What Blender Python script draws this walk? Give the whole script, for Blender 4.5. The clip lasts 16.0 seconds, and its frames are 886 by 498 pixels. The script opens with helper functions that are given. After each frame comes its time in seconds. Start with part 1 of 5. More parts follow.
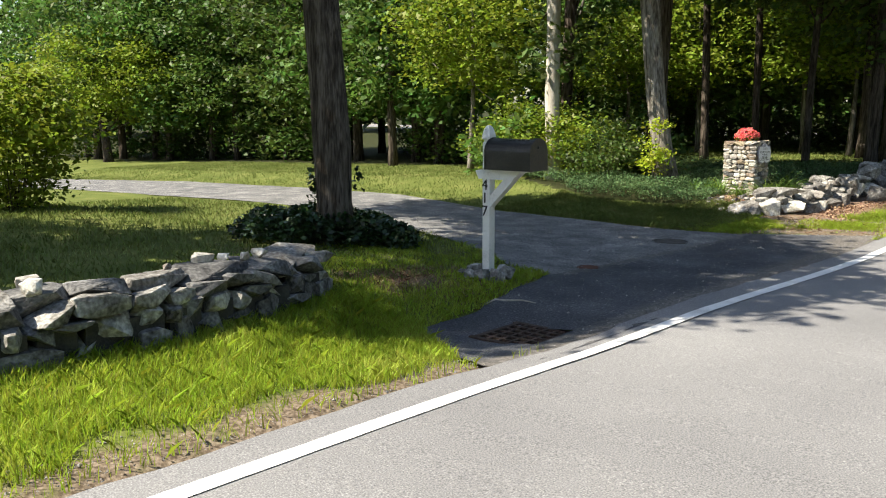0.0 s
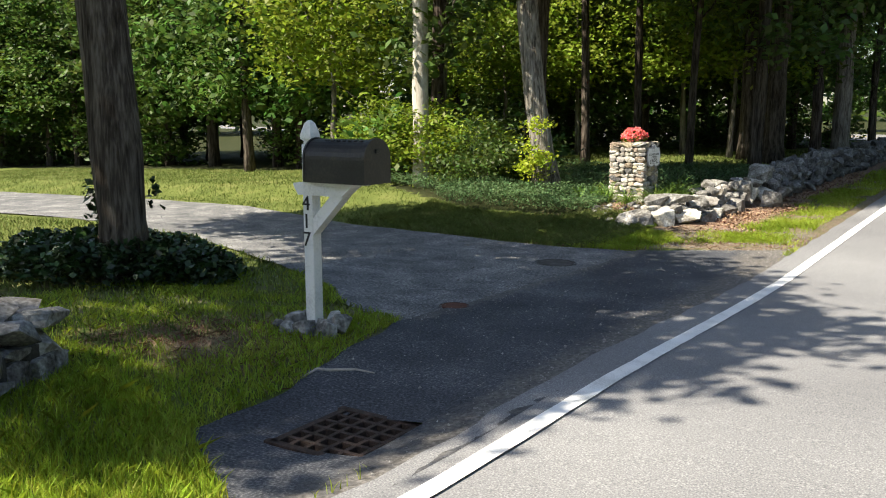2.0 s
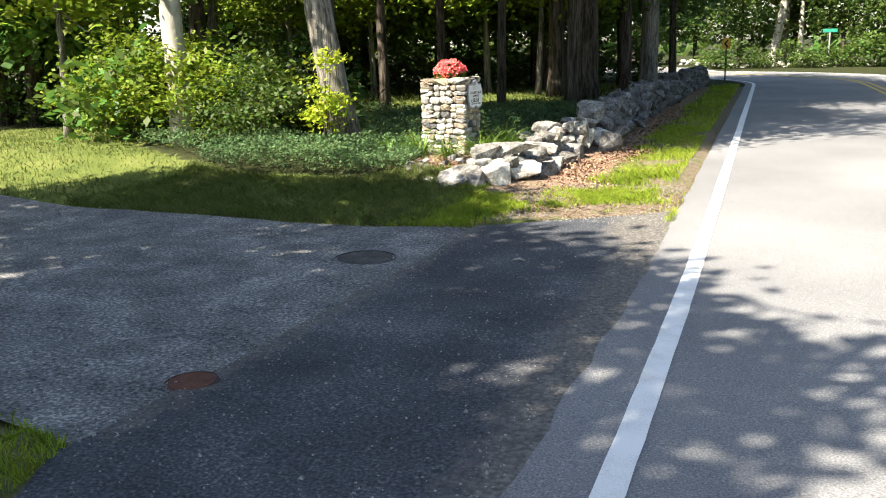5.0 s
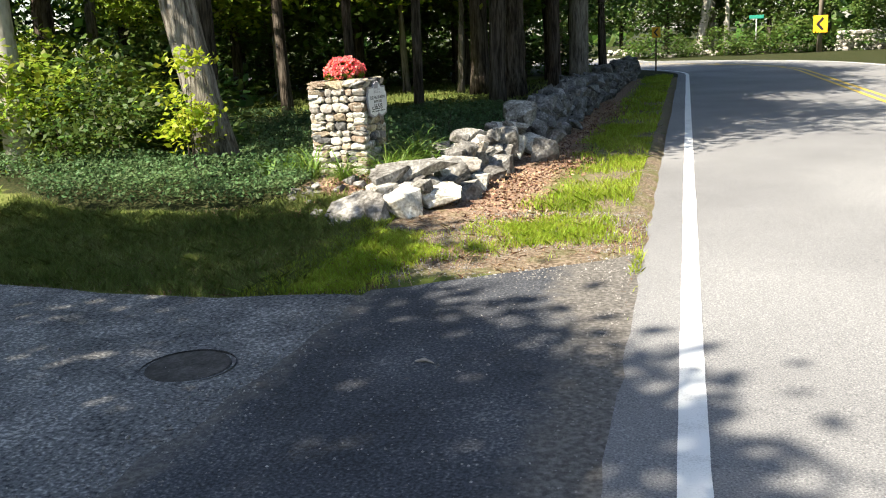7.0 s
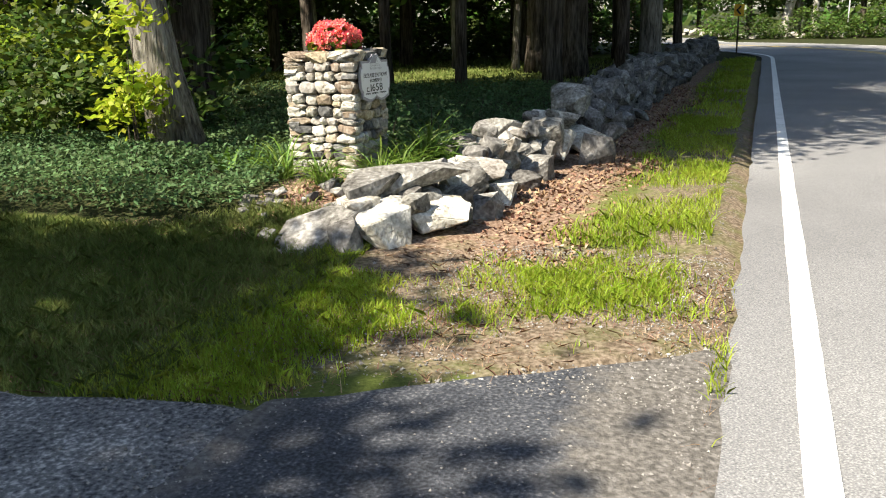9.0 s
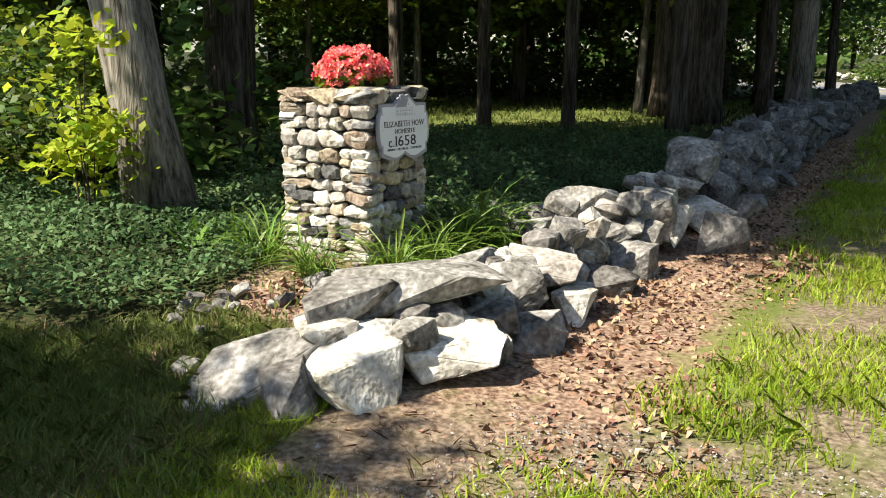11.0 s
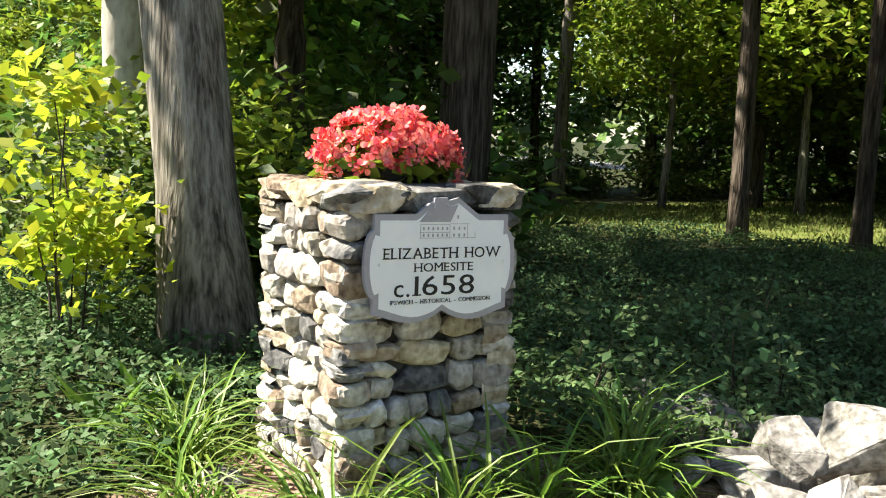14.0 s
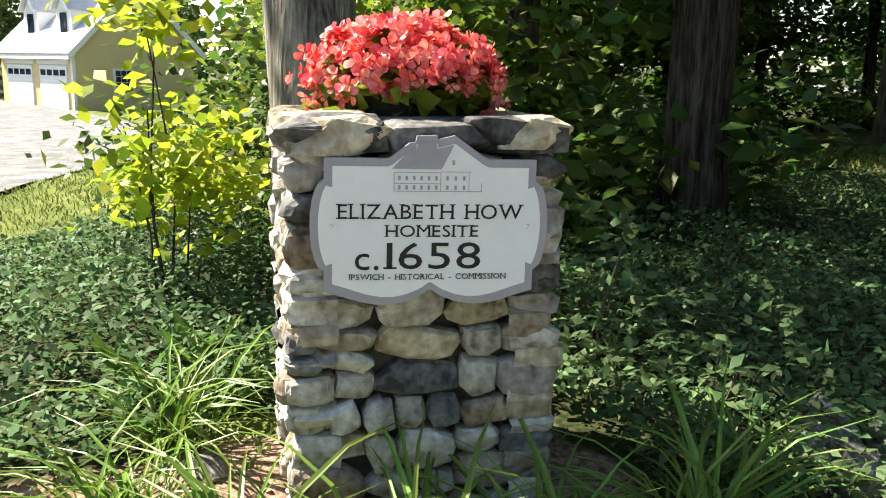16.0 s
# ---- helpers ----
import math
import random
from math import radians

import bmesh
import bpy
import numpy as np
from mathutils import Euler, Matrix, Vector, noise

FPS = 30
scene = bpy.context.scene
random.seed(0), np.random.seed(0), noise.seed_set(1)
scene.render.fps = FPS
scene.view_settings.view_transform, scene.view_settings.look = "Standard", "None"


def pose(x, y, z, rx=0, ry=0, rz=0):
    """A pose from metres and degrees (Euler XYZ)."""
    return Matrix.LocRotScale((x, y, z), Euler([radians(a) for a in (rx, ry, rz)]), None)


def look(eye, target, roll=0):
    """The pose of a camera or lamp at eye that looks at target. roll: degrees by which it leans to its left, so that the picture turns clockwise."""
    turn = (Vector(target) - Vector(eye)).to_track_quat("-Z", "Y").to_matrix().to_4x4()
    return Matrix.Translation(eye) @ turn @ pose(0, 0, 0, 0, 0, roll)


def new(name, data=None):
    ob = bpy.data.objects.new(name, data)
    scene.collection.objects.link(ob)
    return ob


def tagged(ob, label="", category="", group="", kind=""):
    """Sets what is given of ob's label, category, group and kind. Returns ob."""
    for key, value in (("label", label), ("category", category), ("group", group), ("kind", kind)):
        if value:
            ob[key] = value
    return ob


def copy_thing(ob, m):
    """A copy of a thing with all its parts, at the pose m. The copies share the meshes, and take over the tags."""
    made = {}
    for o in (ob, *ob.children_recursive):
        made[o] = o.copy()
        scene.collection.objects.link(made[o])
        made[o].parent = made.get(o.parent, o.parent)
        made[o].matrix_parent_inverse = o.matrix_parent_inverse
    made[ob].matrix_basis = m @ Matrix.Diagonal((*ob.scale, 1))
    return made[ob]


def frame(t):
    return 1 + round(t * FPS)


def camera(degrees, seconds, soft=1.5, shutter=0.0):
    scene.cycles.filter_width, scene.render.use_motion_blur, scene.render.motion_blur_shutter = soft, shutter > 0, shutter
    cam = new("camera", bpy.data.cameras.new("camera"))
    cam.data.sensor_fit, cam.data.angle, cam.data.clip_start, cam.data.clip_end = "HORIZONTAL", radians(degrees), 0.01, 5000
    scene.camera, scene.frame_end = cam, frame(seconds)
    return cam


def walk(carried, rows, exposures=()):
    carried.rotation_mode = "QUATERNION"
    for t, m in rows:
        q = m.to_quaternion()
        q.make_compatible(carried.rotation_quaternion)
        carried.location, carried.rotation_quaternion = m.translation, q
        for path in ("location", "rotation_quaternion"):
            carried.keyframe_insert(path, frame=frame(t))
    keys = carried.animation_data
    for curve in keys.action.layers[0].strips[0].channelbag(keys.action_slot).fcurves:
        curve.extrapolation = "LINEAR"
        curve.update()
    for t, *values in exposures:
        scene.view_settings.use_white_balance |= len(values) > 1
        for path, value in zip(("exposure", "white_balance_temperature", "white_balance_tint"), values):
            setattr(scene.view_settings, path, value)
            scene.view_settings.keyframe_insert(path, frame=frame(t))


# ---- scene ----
cam = camera(54.1, 16.0, 1.1)
METRES, EYE, TILT, LEAN, TURN = 17.9, 1.5, 2.5, 4.6, 40.6
ROWS = [
    (0.0, 0.0, 0.0, 0.0, 0.91, -11.91, -4.33),
    (0.5, 0.0059, 0.0345, -0.0028, -2.48, -11.98, -4.23),
    (1.0, 0.0195, 0.0632, -0.0034, -5.28, -12.14, -3.95),
    (1.5, 0.0242, 0.0995, -0.0058, -5.27, -10.73, -4.06),
    (2.0, 0.0308, 0.1363, -0.0097, -6.83, -11.12, -4.7),
    (2.5, 0.0357, 0.1763, -0.0143, -6.59, -13.31, -3.88),
    (3.0, 0.0406, 0.209, -0.0162, -9.8, -13.46, -5.13),
    (3.5, 0.0489, 0.2391, -0.018, -9.89, -13.75, -4.02),
    (4.0, 0.0572, 0.2786, -0.0219, -14.17, -13.91, -4.37),
    (4.5, 0.0701, 0.3058, -0.0236, -16.72, -14.0, -4.26),
    (5.0, 0.0773, 0.3267, -0.0257, -20.44, -13.7, -3.74),
    (7.5, 0.1674, 0.4792, -0.0289, -25.36, -13.91, -2.41),
    (8.0, 0.1872, 0.5065, -0.0306, -24.19, -14.82, -3.35),
    (10.5, 0.2816, 0.65, -0.0339, -14.75, -15.25, -3.9),
    (11.0, 0.2982, 0.6785, -0.0345, -11.95, -14.1, -5.29),
    (11.5, 0.3183, 0.706, -0.0335, -7.65, -13.66, -6.11),
    (12.0, 0.3321, 0.7343, -0.0336, -5.41, -11.31, -5.86),
    (12.5, 0.3478, 0.7593, -0.0347, -0.72, -8.0, -5.99),
    (13.0, 0.3618, 0.785, -0.0372, 3.85, -8.26, -5.64),
    (13.5, 0.3745, 0.8082, -0.0382, 8.37, -9.02, -5.07),
    (14.0, 0.39, 0.829, -0.0364, 15.85, -10.96, -5.97),
    (14.5, 0.3983, 0.8481, -0.0365, 21.11, -13.35, -5.53),
    (15.0, 0.4069, 0.8651, -0.0372, 26.13, -15.64, -3.88),
    (15.5, 0.4164, 0.878, -0.0375, 33.19, -17.92, -3.26),
    (16.0, 0.4177, 0.8898, -0.0387, 36.95, -16.66, -3.16),
]
walk(cam, [(t, pose(0, 0, EYE, TILT, LEAN, TURN) @ pose(METRES * x, METRES * y, METRES * z, 90 + pitch, roll, yaw)) for t, x, y, z, yaw, pitch, roll in ROWS], exposures=((0.0, 1.25, 6850, 10), (2.8, 1.45, 6850, 10), (4.2, 1.92, 6850, 10), (5.2, 1.86, 6850, 10), (8.0, 1.45, 6850, 10), (11.0, 1.36, 6850, 10), (13.0, 1.88, 6850, 10), (16.0, 1.95, 6850, 10)))

# ---- light ----
SUN_AZ, SUN_EL = (-0.60, -0.80), 48.0
world = bpy.data.worlds.new("sky")
scene.world = world
world.use_nodes = True
wn = world.node_tree.nodes
sky = wn.new("ShaderNodeTexSky")
sky.sky_type, sky.sun_disc = "NISHITA", False
sky.sun_elevation, sky.sun_rotation = radians(SUN_EL), math.atan2(SUN_AZ[0], SUN_AZ[1])
world.node_tree.links.new(sky.outputs[0], wn["Background"].inputs[0])
wn["Background"].inputs[1].default_value = 0.092
sun = new("sun", bpy.data.lights.new("sun", "SUN"))
sun.data.energy, sun.data.angle, sun.data.color = 5.0, radians(0.53), (1.0, 0.94, 0.82)
sun.matrix_world = look((SUN_AZ[0] * 20, SUN_AZ[1] * 20, 20 * math.tan(radians(SUN_EL))), (0, 0, 0))


# ---- materials ----
def material(name, colours, scale=4.0, fine=40.0, rough=0.9, bump=0.3, metal=0.0, coords="object", island=0.0, objects=0.0,
             translucent=0.0, stretch=(1, 1, 1), spec=0.3, detail=6.0, distance=0.02, stops=None, fineness=0.45):
    """A principled material: colours ramped over coarse and fine noise, with relief; island and objects: brightness spread by piece."""
    m = bpy.data.materials.new(name)
    m.use_nodes = True
    t = m.node_tree
    n, l = t.nodes, t.links
    b = n["Principled BSDF"]
    b.inputs["Roughness"].default_value, b.inputs["Metallic"].default_value = rough, metal
    b.inputs["Specular IOR Level"].default_value = spec
    geo = n.new("ShaderNodeNewGeometry")
    info = n.new("ShaderNodeObjectInfo")
    if coords == "object":
        src = n.new("ShaderNodeTexCoord").outputs["Object"]
    else:
        src = geo.outputs["Position"]
    mp = n.new("ShaderNodeMapping")
    mp.inputs["Scale"].default_value = stretch
    l.new(src, mp.inputs["Vector"])
    off = n.new("ShaderNodeVectorMath")
    off.operation = "ADD"
    mul = n.new("ShaderNodeMath")
    mul.operation, mul.inputs[1].default_value = "MULTIPLY", 37.0
    l.new(info.outputs["Random"], mul.inputs[0])
    l.new(mp.outputs[0], off.inputs[0])
    if objects:
        l.new(mul.outputs[0], off.inputs[1])
    a = n.new("ShaderNodeTexNoise")
    a.inputs["Scale"].default_value, a.inputs["Detail"].default_value = scale, detail
    c = n.new("ShaderNodeTexNoise")
    c.inputs["Scale"].default_value, c.inputs["Detail"].default_value = fine, 4.0
    l.new(off.outputs[0], a.inputs["Vector"])
    l.new(off.outputs[0], c.inputs["Vector"])
    mix = n.new("ShaderNodeMix")
    mix.inputs["Factor"].default_value = fineness
    l.new(a.outputs["Fac"], mix.inputs["A"])
    l.new(c.outputs["Fac"], mix.inputs["B"])
    ramp = n.new("ShaderNodeValToRGB")
    e = ramp.color_ramp.elements
    while len(e) < len(colours):
        e.new(0.5)
    for i, col in enumerate(colours):
        e[i].position = stops[i] if stops else 0.33 + 0.34 * i / max(1, len(colours) - 1)
        e[i].color = (*col, 1)
    l.new(mix.outputs["Result"], ramp.inputs[0])
    out = ramp.outputs[0]
    for amount, source in ((island, geo.outputs["Random Per Island"]), (objects, info.outputs["Random"])):
        if amount:
            rng = n.new("ShaderNodeMapRange")
            rng.inputs["To Min"].default_value, rng.inputs["To Max"].default_value = 1 - amount, 1 + amount
            l.new(source, rng.inputs["Value"])
            hsv = n.new("ShaderNodeHueSaturation")
            l.new(rng.outputs[0], hsv.inputs["Value"])
            l.new(out, hsv.inputs["Color"])
            hue = n.new("ShaderNodeMapRange")
            hue.inputs["To Min"].default_value, hue.inputs["To Max"].default_value = 0.5 - amount * 0.09, 0.5 + amount * 0.04
            l.new(source, hue.inputs["Value"])
            l.new(hue.outputs[0], hsv.inputs["Hue"])
            out = hsv.outputs[0]
    l.new(out, b.inputs["Base Color"])
    if bump:
        bp = n.new("ShaderNodeBump")
        bp.inputs["Strength"].default_value, bp.inputs["Distance"].default_value = bump, distance
        l.new(mix.outputs["Result"], bp.inputs["Height"])
        l.new(bp.outputs[0], b.inputs["Normal"])
    if translucent:
        tr = n.new("ShaderNodeBsdfTranslucent")
        l.new(out, tr.inputs["Color"])
        sh = n.new("ShaderNodeMixShader")
        sh.inputs[0].default_value = translucent
        l.new(b.outputs[0], sh.inputs[1])
        l.new(tr.outputs[0], sh.inputs[2])
        l.new(sh.outputs[0], n["Material Output"].inputs[0])
    return m


def zone_mix(m, attribute, other, soft=0.25, scale=6.0):
    """Blend a second colour set into m where the vertex attribute is high, with a ragged border."""
    t = m.node_tree
    n, l = t.nodes, t.links
    b = n["Principled BSDF"]
    was = b.inputs["Base Color"].links[0].from_socket
    at = n.new("ShaderNodeAttribute")
    at.attribute_name = attribute
    no = n.new("ShaderNodeTexNoise")
    no.inputs["Scale"].default_value, no.inputs["Detail"].default_value = scale, 8.0
    geo = n.new("ShaderNodeNewGeometry")
    l.new(geo.outputs["Position"], no.inputs["Vector"])
    ad = n.new("ShaderNodeMath")
    ad.operation = "ADD"
    l.new(at.outputs["Fac"], ad.inputs[0])
    l.new(no.outputs["Fac"], ad.inputs[1])
    rg = n.new("ShaderNodeMapRange")
    rg.inputs["From Min"].default_value, rg.inputs["From Max"].default_value = 1 - soft, 1 + soft
    l.new(ad.outputs[0], rg.inputs["Value"])
    fn = n.new("ShaderNodeTexNoise")
    fn.inputs["Scale"].default_value, fn.inputs["Detail"].default_value = 35.0, 8.0
    l.new(geo.outputs["Position"], fn.inputs["Vector"])
    rp = n.new("ShaderNodeValToRGB")
    e = rp.color_ramp.elements
    while len(e) < len(other):
        e.new(0.5)
    for i, col in enumerate(other):
        e[i].position, e[i].color = 0.35 + 0.3 * i / max(1, len(other) - 1), (*col, 1)
    l.new(fn.outputs["Fac"], rp.inputs[0])
    mx = n.new("ShaderNodeMix")
    mx.data_type = "RGBA"
    l.new(rg.outputs[0], mx.inputs["Factor"])
    l.new(was, mx.inputs[6])
    l.new(rp.outputs[0], mx.inputs[7])
    l.new(mx.outputs[2], b.inputs["Base Color"])


M_GROUND = material("lawn_soil", [(0.06, 0.08, 0.02), (0.105, 0.13, 0.032), (0.17, 0.175, 0.06)], 1.5, 60, 1.0, 0.8, coords="world", spec=0.1)
zone_mix(M_GROUND, "dirt", [(0.085, 0.064, 0.044), (0.155, 0.120, 0.086), (0.25, 0.20, 0.15)], 0.2, 5.0)
zone_mix(M_GROUND, "litter", [(0.09, 0.055, 0.038), (0.21, 0.14, 0.10), (0.34, 0.25, 0.185)], 0.2, 7.0)
# near-black ground in the groundcover bed and the woods
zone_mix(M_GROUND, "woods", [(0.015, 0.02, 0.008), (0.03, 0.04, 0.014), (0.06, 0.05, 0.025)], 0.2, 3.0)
M_ROAD = material("worn_asphalt", [(0.09, 0.09, 0.095), (0.175, 0.175, 0.18), (0.21, 0.21, 0.213), (0.36, 0.36, 0.355)], 0.4, 110, 0.9, 0.7, coords="world", spec=0.25, distance=0.006, stops=(0.34, 0.46, 0.54, 0.68), fineness=0.72)
M_APRON = material("dark_asphalt", [(0.022, 0.024, 0.029), (0.046, 0.050, 0.060), (0.066, 0.070, 0.081), (0.19, 0.19, 0.195)], 1.6, 62, 0.8, 1.0, coords="world", spec=0.35, distance=0.012, stops=(0.38, 0.47, 0.54, 0.66), fineness=0.68)
zone_mix(M_APRON, "dirt", [(0.07, 0.065, 0.058), (0.12, 0.11, 0.10), (0.18, 0.168, 0.155)], 0.25, 9.0)
M_DRIVE = material("old_driveway", [(0.045, 0.047, 0.051), (0.122, 0.123, 0.126), (0.172, 0.172, 0.172), (0.42, 0.41, 0.39)], 2.2, 48, 0.9, 1.2, coords="world", spec=0.25, distance=0.015, stops=(0.38, 0.46, 0.54, 0.64), fineness=0.66)
M_WHITE_LINE = material("road_paint_white", [(0.55, 0.55, 0.53), (0.78, 0.78, 0.76), (0.82, 0.82, 0.80)], 5, 120, 0.7, 0.3, coords="world", distance=0.005)
M_YELLOW_LINE = material("road_paint_yellow", [(0.55, 0.38, 0.05), (0.70, 0.50, 0.08)], 5, 90, 0.7, 0.2, coords="world")
M_STONE = material("fieldstone", [(0.045, 0.042, 0.037), (0.13, 0.124, 0.112), (0.235, 0.228, 0.212), (0.46, 0.45, 0.425)], 4.5, 30, 0.95, 1.0, objects=0.30, spec=0.15, distance=0.03, coords="world", stops=(0.35, 0.44, 0.54, 0.66))
M_PALE = material("pale_fieldstone", [(0.13, 0.115, 0.09), (0.31, 0.29, 0.25), (0.45, 0.43, 0.385), (0.66, 0.645, 0.60)], 5.0, 34, 0.95, 0.9, objects=0.30, spec=0.15, distance=0.025, coords="world", stops=(0.36, 0.45, 0.54, 0.64))
M_TAN = material("tan_fieldstone", [(0.10, 0.08, 0.055), (0.25, 0.205, 0.145), (0.36, 0.31, 0.235), (0.52, 0.48, 0.41)], 5.0, 34, 0.95, 0.9, objects=0.25, spec=0.15, distance=0.025, coords="world", stops=(0.36, 0.45, 0.54, 0.64))
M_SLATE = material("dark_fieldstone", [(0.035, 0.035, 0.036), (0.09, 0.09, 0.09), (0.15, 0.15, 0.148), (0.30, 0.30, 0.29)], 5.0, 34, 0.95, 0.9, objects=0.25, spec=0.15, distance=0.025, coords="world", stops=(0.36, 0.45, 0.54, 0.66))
M_MORTAR = material("dark_mortar", [(0.03, 0.03, 0.028), (0.08, 0.075, 0.07)], 8, 60, 1.0, 0.6)
M_BARK = material("grey_bark", [(0.05, 0.043, 0.036), (0.15, 0.135, 0.115), (0.27, 0.25, 0.22)], 9, 34, 1.0, 1.0, stretch=(1.6, 1.6, 0.16), spec=0.1, distance=0.06, objects=0.15, stops=(0.38, 0.48, 0.6))
M_BARK_DARK = material("dark_bark", [(0.022, 0.017, 0.013), (0.06, 0.048, 0.038), (0.13, 0.11, 0.09)], 9, 30, 1.0, 1.0, stretch=(1.6, 1.6, 0.16), spec=0.1, distance=0.07, objects=0.15, stops=(0.38, 0.48, 0.6))
M_BARK_PALE = material("pale_bark", [(0.20, 0.18, 0.15), (0.42, 0.39, 0.34), (0.55, 0.52, 0.47)], 3, 18, 1.0, 0.6, stretch=(1, 1, 0.4), spec=0.1)
M_LEAF = material("woodland_leaves", [(0.030, 0.072, 0.014), (0.068, 0.14, 0.026), (0.13, 0.215, 0.04)], 0.5, 3, 0.55, 0, island=0.45, objects=0.18, translucent=0.42, coords="world", spec=0.4)
M_LEAF_LIGHT = material("bright_maple_leaves", [(0.10, 0.17, 0.018), (0.18, 0.27, 0.025), (0.26, 0.35, 0.04)], 0.6, 3, 0.55, 0, island=0.35, objects=0.1, translucent=0.45, coords="world", spec=0.35)
M_LEAF_YELLOW = material("yellow_green_leaves", [(0.17, 0.27, 0.02), (0.31, 0.41, 0.03), (0.46, 0.50, 0.05)], 1.5, 6, 0.5, 0, island=0.3, translucent=0.5, coords="world", spec=0.35)
M_IVY = material("groundcover_leaves", [(0.045, 0.095, 0.038), (0.085, 0.155, 0.062), (0.15, 0.24, 0.095)], 0.8, 5, 0.6, 0, island=0.4, translucent=0.35, coords="world", spec=0.2)
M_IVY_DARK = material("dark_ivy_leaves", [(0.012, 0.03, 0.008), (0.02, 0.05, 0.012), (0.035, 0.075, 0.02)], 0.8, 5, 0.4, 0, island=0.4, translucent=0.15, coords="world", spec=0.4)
M_PINE = material("pine_needles", [(0.05, 0.09, 0.05), (0.09, 0.15, 0.08), (0.14, 0.2, 0.11)], 0.5, 3, 0.7, 0, island=0.4, objects=0.1, translucent=0.2, coords="world")
M_GRASS = material("grass_blades", [(0.16, 0.25, 0.02), (0.275, 0.385, 0.035), (0.44, 0.50, 0.09)], 1.2, 8, 0.6, 0, island=0.35, translucent=0.45, coords="world", spec=0.3)
M_GRASS_DRY = material("mown_grass", [(0.075, 0.115, 0.024), (0.135, 0.18, 0.045), (0.24, 0.27, 0.10)], 0.9, 8, 0.7, 0, island=0.35, translucent=0.35, coords="world", spec=0.2)
M_LILY = material("daylily_leaves", [(0.07, 0.145, 0.02), (0.125, 0.225, 0.032), (0.21, 0.32, 0.05)], 2, 12, 0.45, 0, objects=0.3, translucent=0.35, coords="world", spec=0.4)
M_DEAD_LEAF = material("dead_leaves", [(0.13, 0.075, 0.045), (0.25, 0.16, 0.10), (0.42, 0.31, 0.22)], 3, 20, 0.9, 0, island=0.45, coords="world", spec=0.1)
M_PAINT = material("white_post_paint", [(0.60, 0.60, 0.57), (0.78, 0.78, 0.75), (0.82, 0.82, 0.79)], 6, 60, 0.55, 0.12, spec=0.4)
M_BOX = material("black_mailbox_metal", [(0.008, 0.008, 0.009), (0.016, 0.016, 0.017), (0.04, 0.036, 0.03)], 5, 50, 0.42, 0.12, spec=0.5)
M_BLACK = material("black_lettering", [(0.012, 0.012, 0.012), (0.02, 0.02, 0.02)], 20, 80, 0.6, 0)
M_IRON = material("rusty_iron", [(0.025, 0.018, 0.014), (0.055, 0.038, 0.03), (0.11, 0.07, 0.055)], 12, 90, 0.8, 0.5, metal=0.3, distance=0.004)
M_PIT = material("pit_dark", [(0.006, 0.006, 0.006), (0.012, 0.011, 0.01)], 6, 30, 1.0, 0.2)
M_SIGN = material("sign_white", [(0.74, 0.75, 0.77), (0.80, 0.81, 0.83)], 3, 30, 0.45, 0.03, spec=0.4)
M_SIGN_GREY = material("sign_grey", [(0.30, 0.29, 0.32), (0.36, 0.35, 0.38)], 6, 60, 0.5, 0.04)
M_FLOWER = material("coral_begonia_petals", [(0.62, 0.03, 0.04), (0.80, 0.10, 0.09), (0.90, 0.30, 0.24), (0.93, 0.52, 0.45)], 14, 60, 0.5, 0, island=0.25, translucent=0.3, coords="world")
M_STICK = material("bleached_stick", [(0.25, 0.22, 0.18), (0.5, 0.46, 0.4)], 10, 60, 0.9, 0.4)
M_SIDING = material("yellow_clapboard", [(0.62, 0.50, 0.26), (0.68, 0.56, 0.31)], 1, 12, 0.7, 0.05)
M_TRIM = material("white_trim", [(0.76, 0.76, 0.74), (0.82, 0.82, 0.80)], 2, 20, 0.6, 0.05)
M_SHINGLE = material("pale_grey_shingles", [(0.36, 0.36, 0.38), (0.46, 0.46, 0.48), (0.54, 0.54, 0.55)], 2, 14, 0.9, 0.3)
M_GLASS = material("dark_window_glass", [(0.01, 0.015, 0.03), (0.02, 0.03, 0.06)], 1, 3, 0.08, 0, spec=0.6)
M_GREEN_SIGN = material("green_street_sign", [(0.02, 0.22, 0.15), (0.03, 0.28, 0.2)], 4, 20, 0.4, 0)
M_AMBER = material("amber_road_sign", [(0.75, 0.40, 0.02), (0.8, 0.46, 0.03)], 4, 20, 0.4, 0)
M_WOOD_POLE = material("weathered_pole", [(0.16, 0.13, 0.10), (0.30, 0.26, 0.21)], 4, 30, 0.95, 0.5, stretch=(2, 2, 0.3))
M_DUSTY_IRON = material("dusty_iron", [(0.03, 0.028, 0.026), (0.065, 0.06, 0.056), (0.12, 0.112, 0.105)], 7, 60, 0.9, 0.6, distance=0.006)
M_RUST = material("rust_stained_cover", [(0.07, 0.03, 0.02), (0.14, 0.06, 0.04)], 8, 60, 0.9, 0.5, distance=0.005)
M_STEEL = material("galvanised_post", [(0.40, 0.40, 0.40), (0.5, 0.5, 0.5)], 4, 30, 0.5, 0.1, metal=0.6)
M_ORANGE = material("orange_paint", [(0.75, 0.22, 0.03), (0.8, 0.3, 0.05)], 4, 20, 0.6, 0)

M_CHIP = material("stone_chips", [(0.10, 0.095, 0.09), (0.22, 0.21, 0.195), (0.40, 0.38, 0.35)], 8, 40, 0.95, 0, island=0.4, coords="world", spec=0.15)

rnd = random.Random(7)
rng = np.random.default_rng(7)


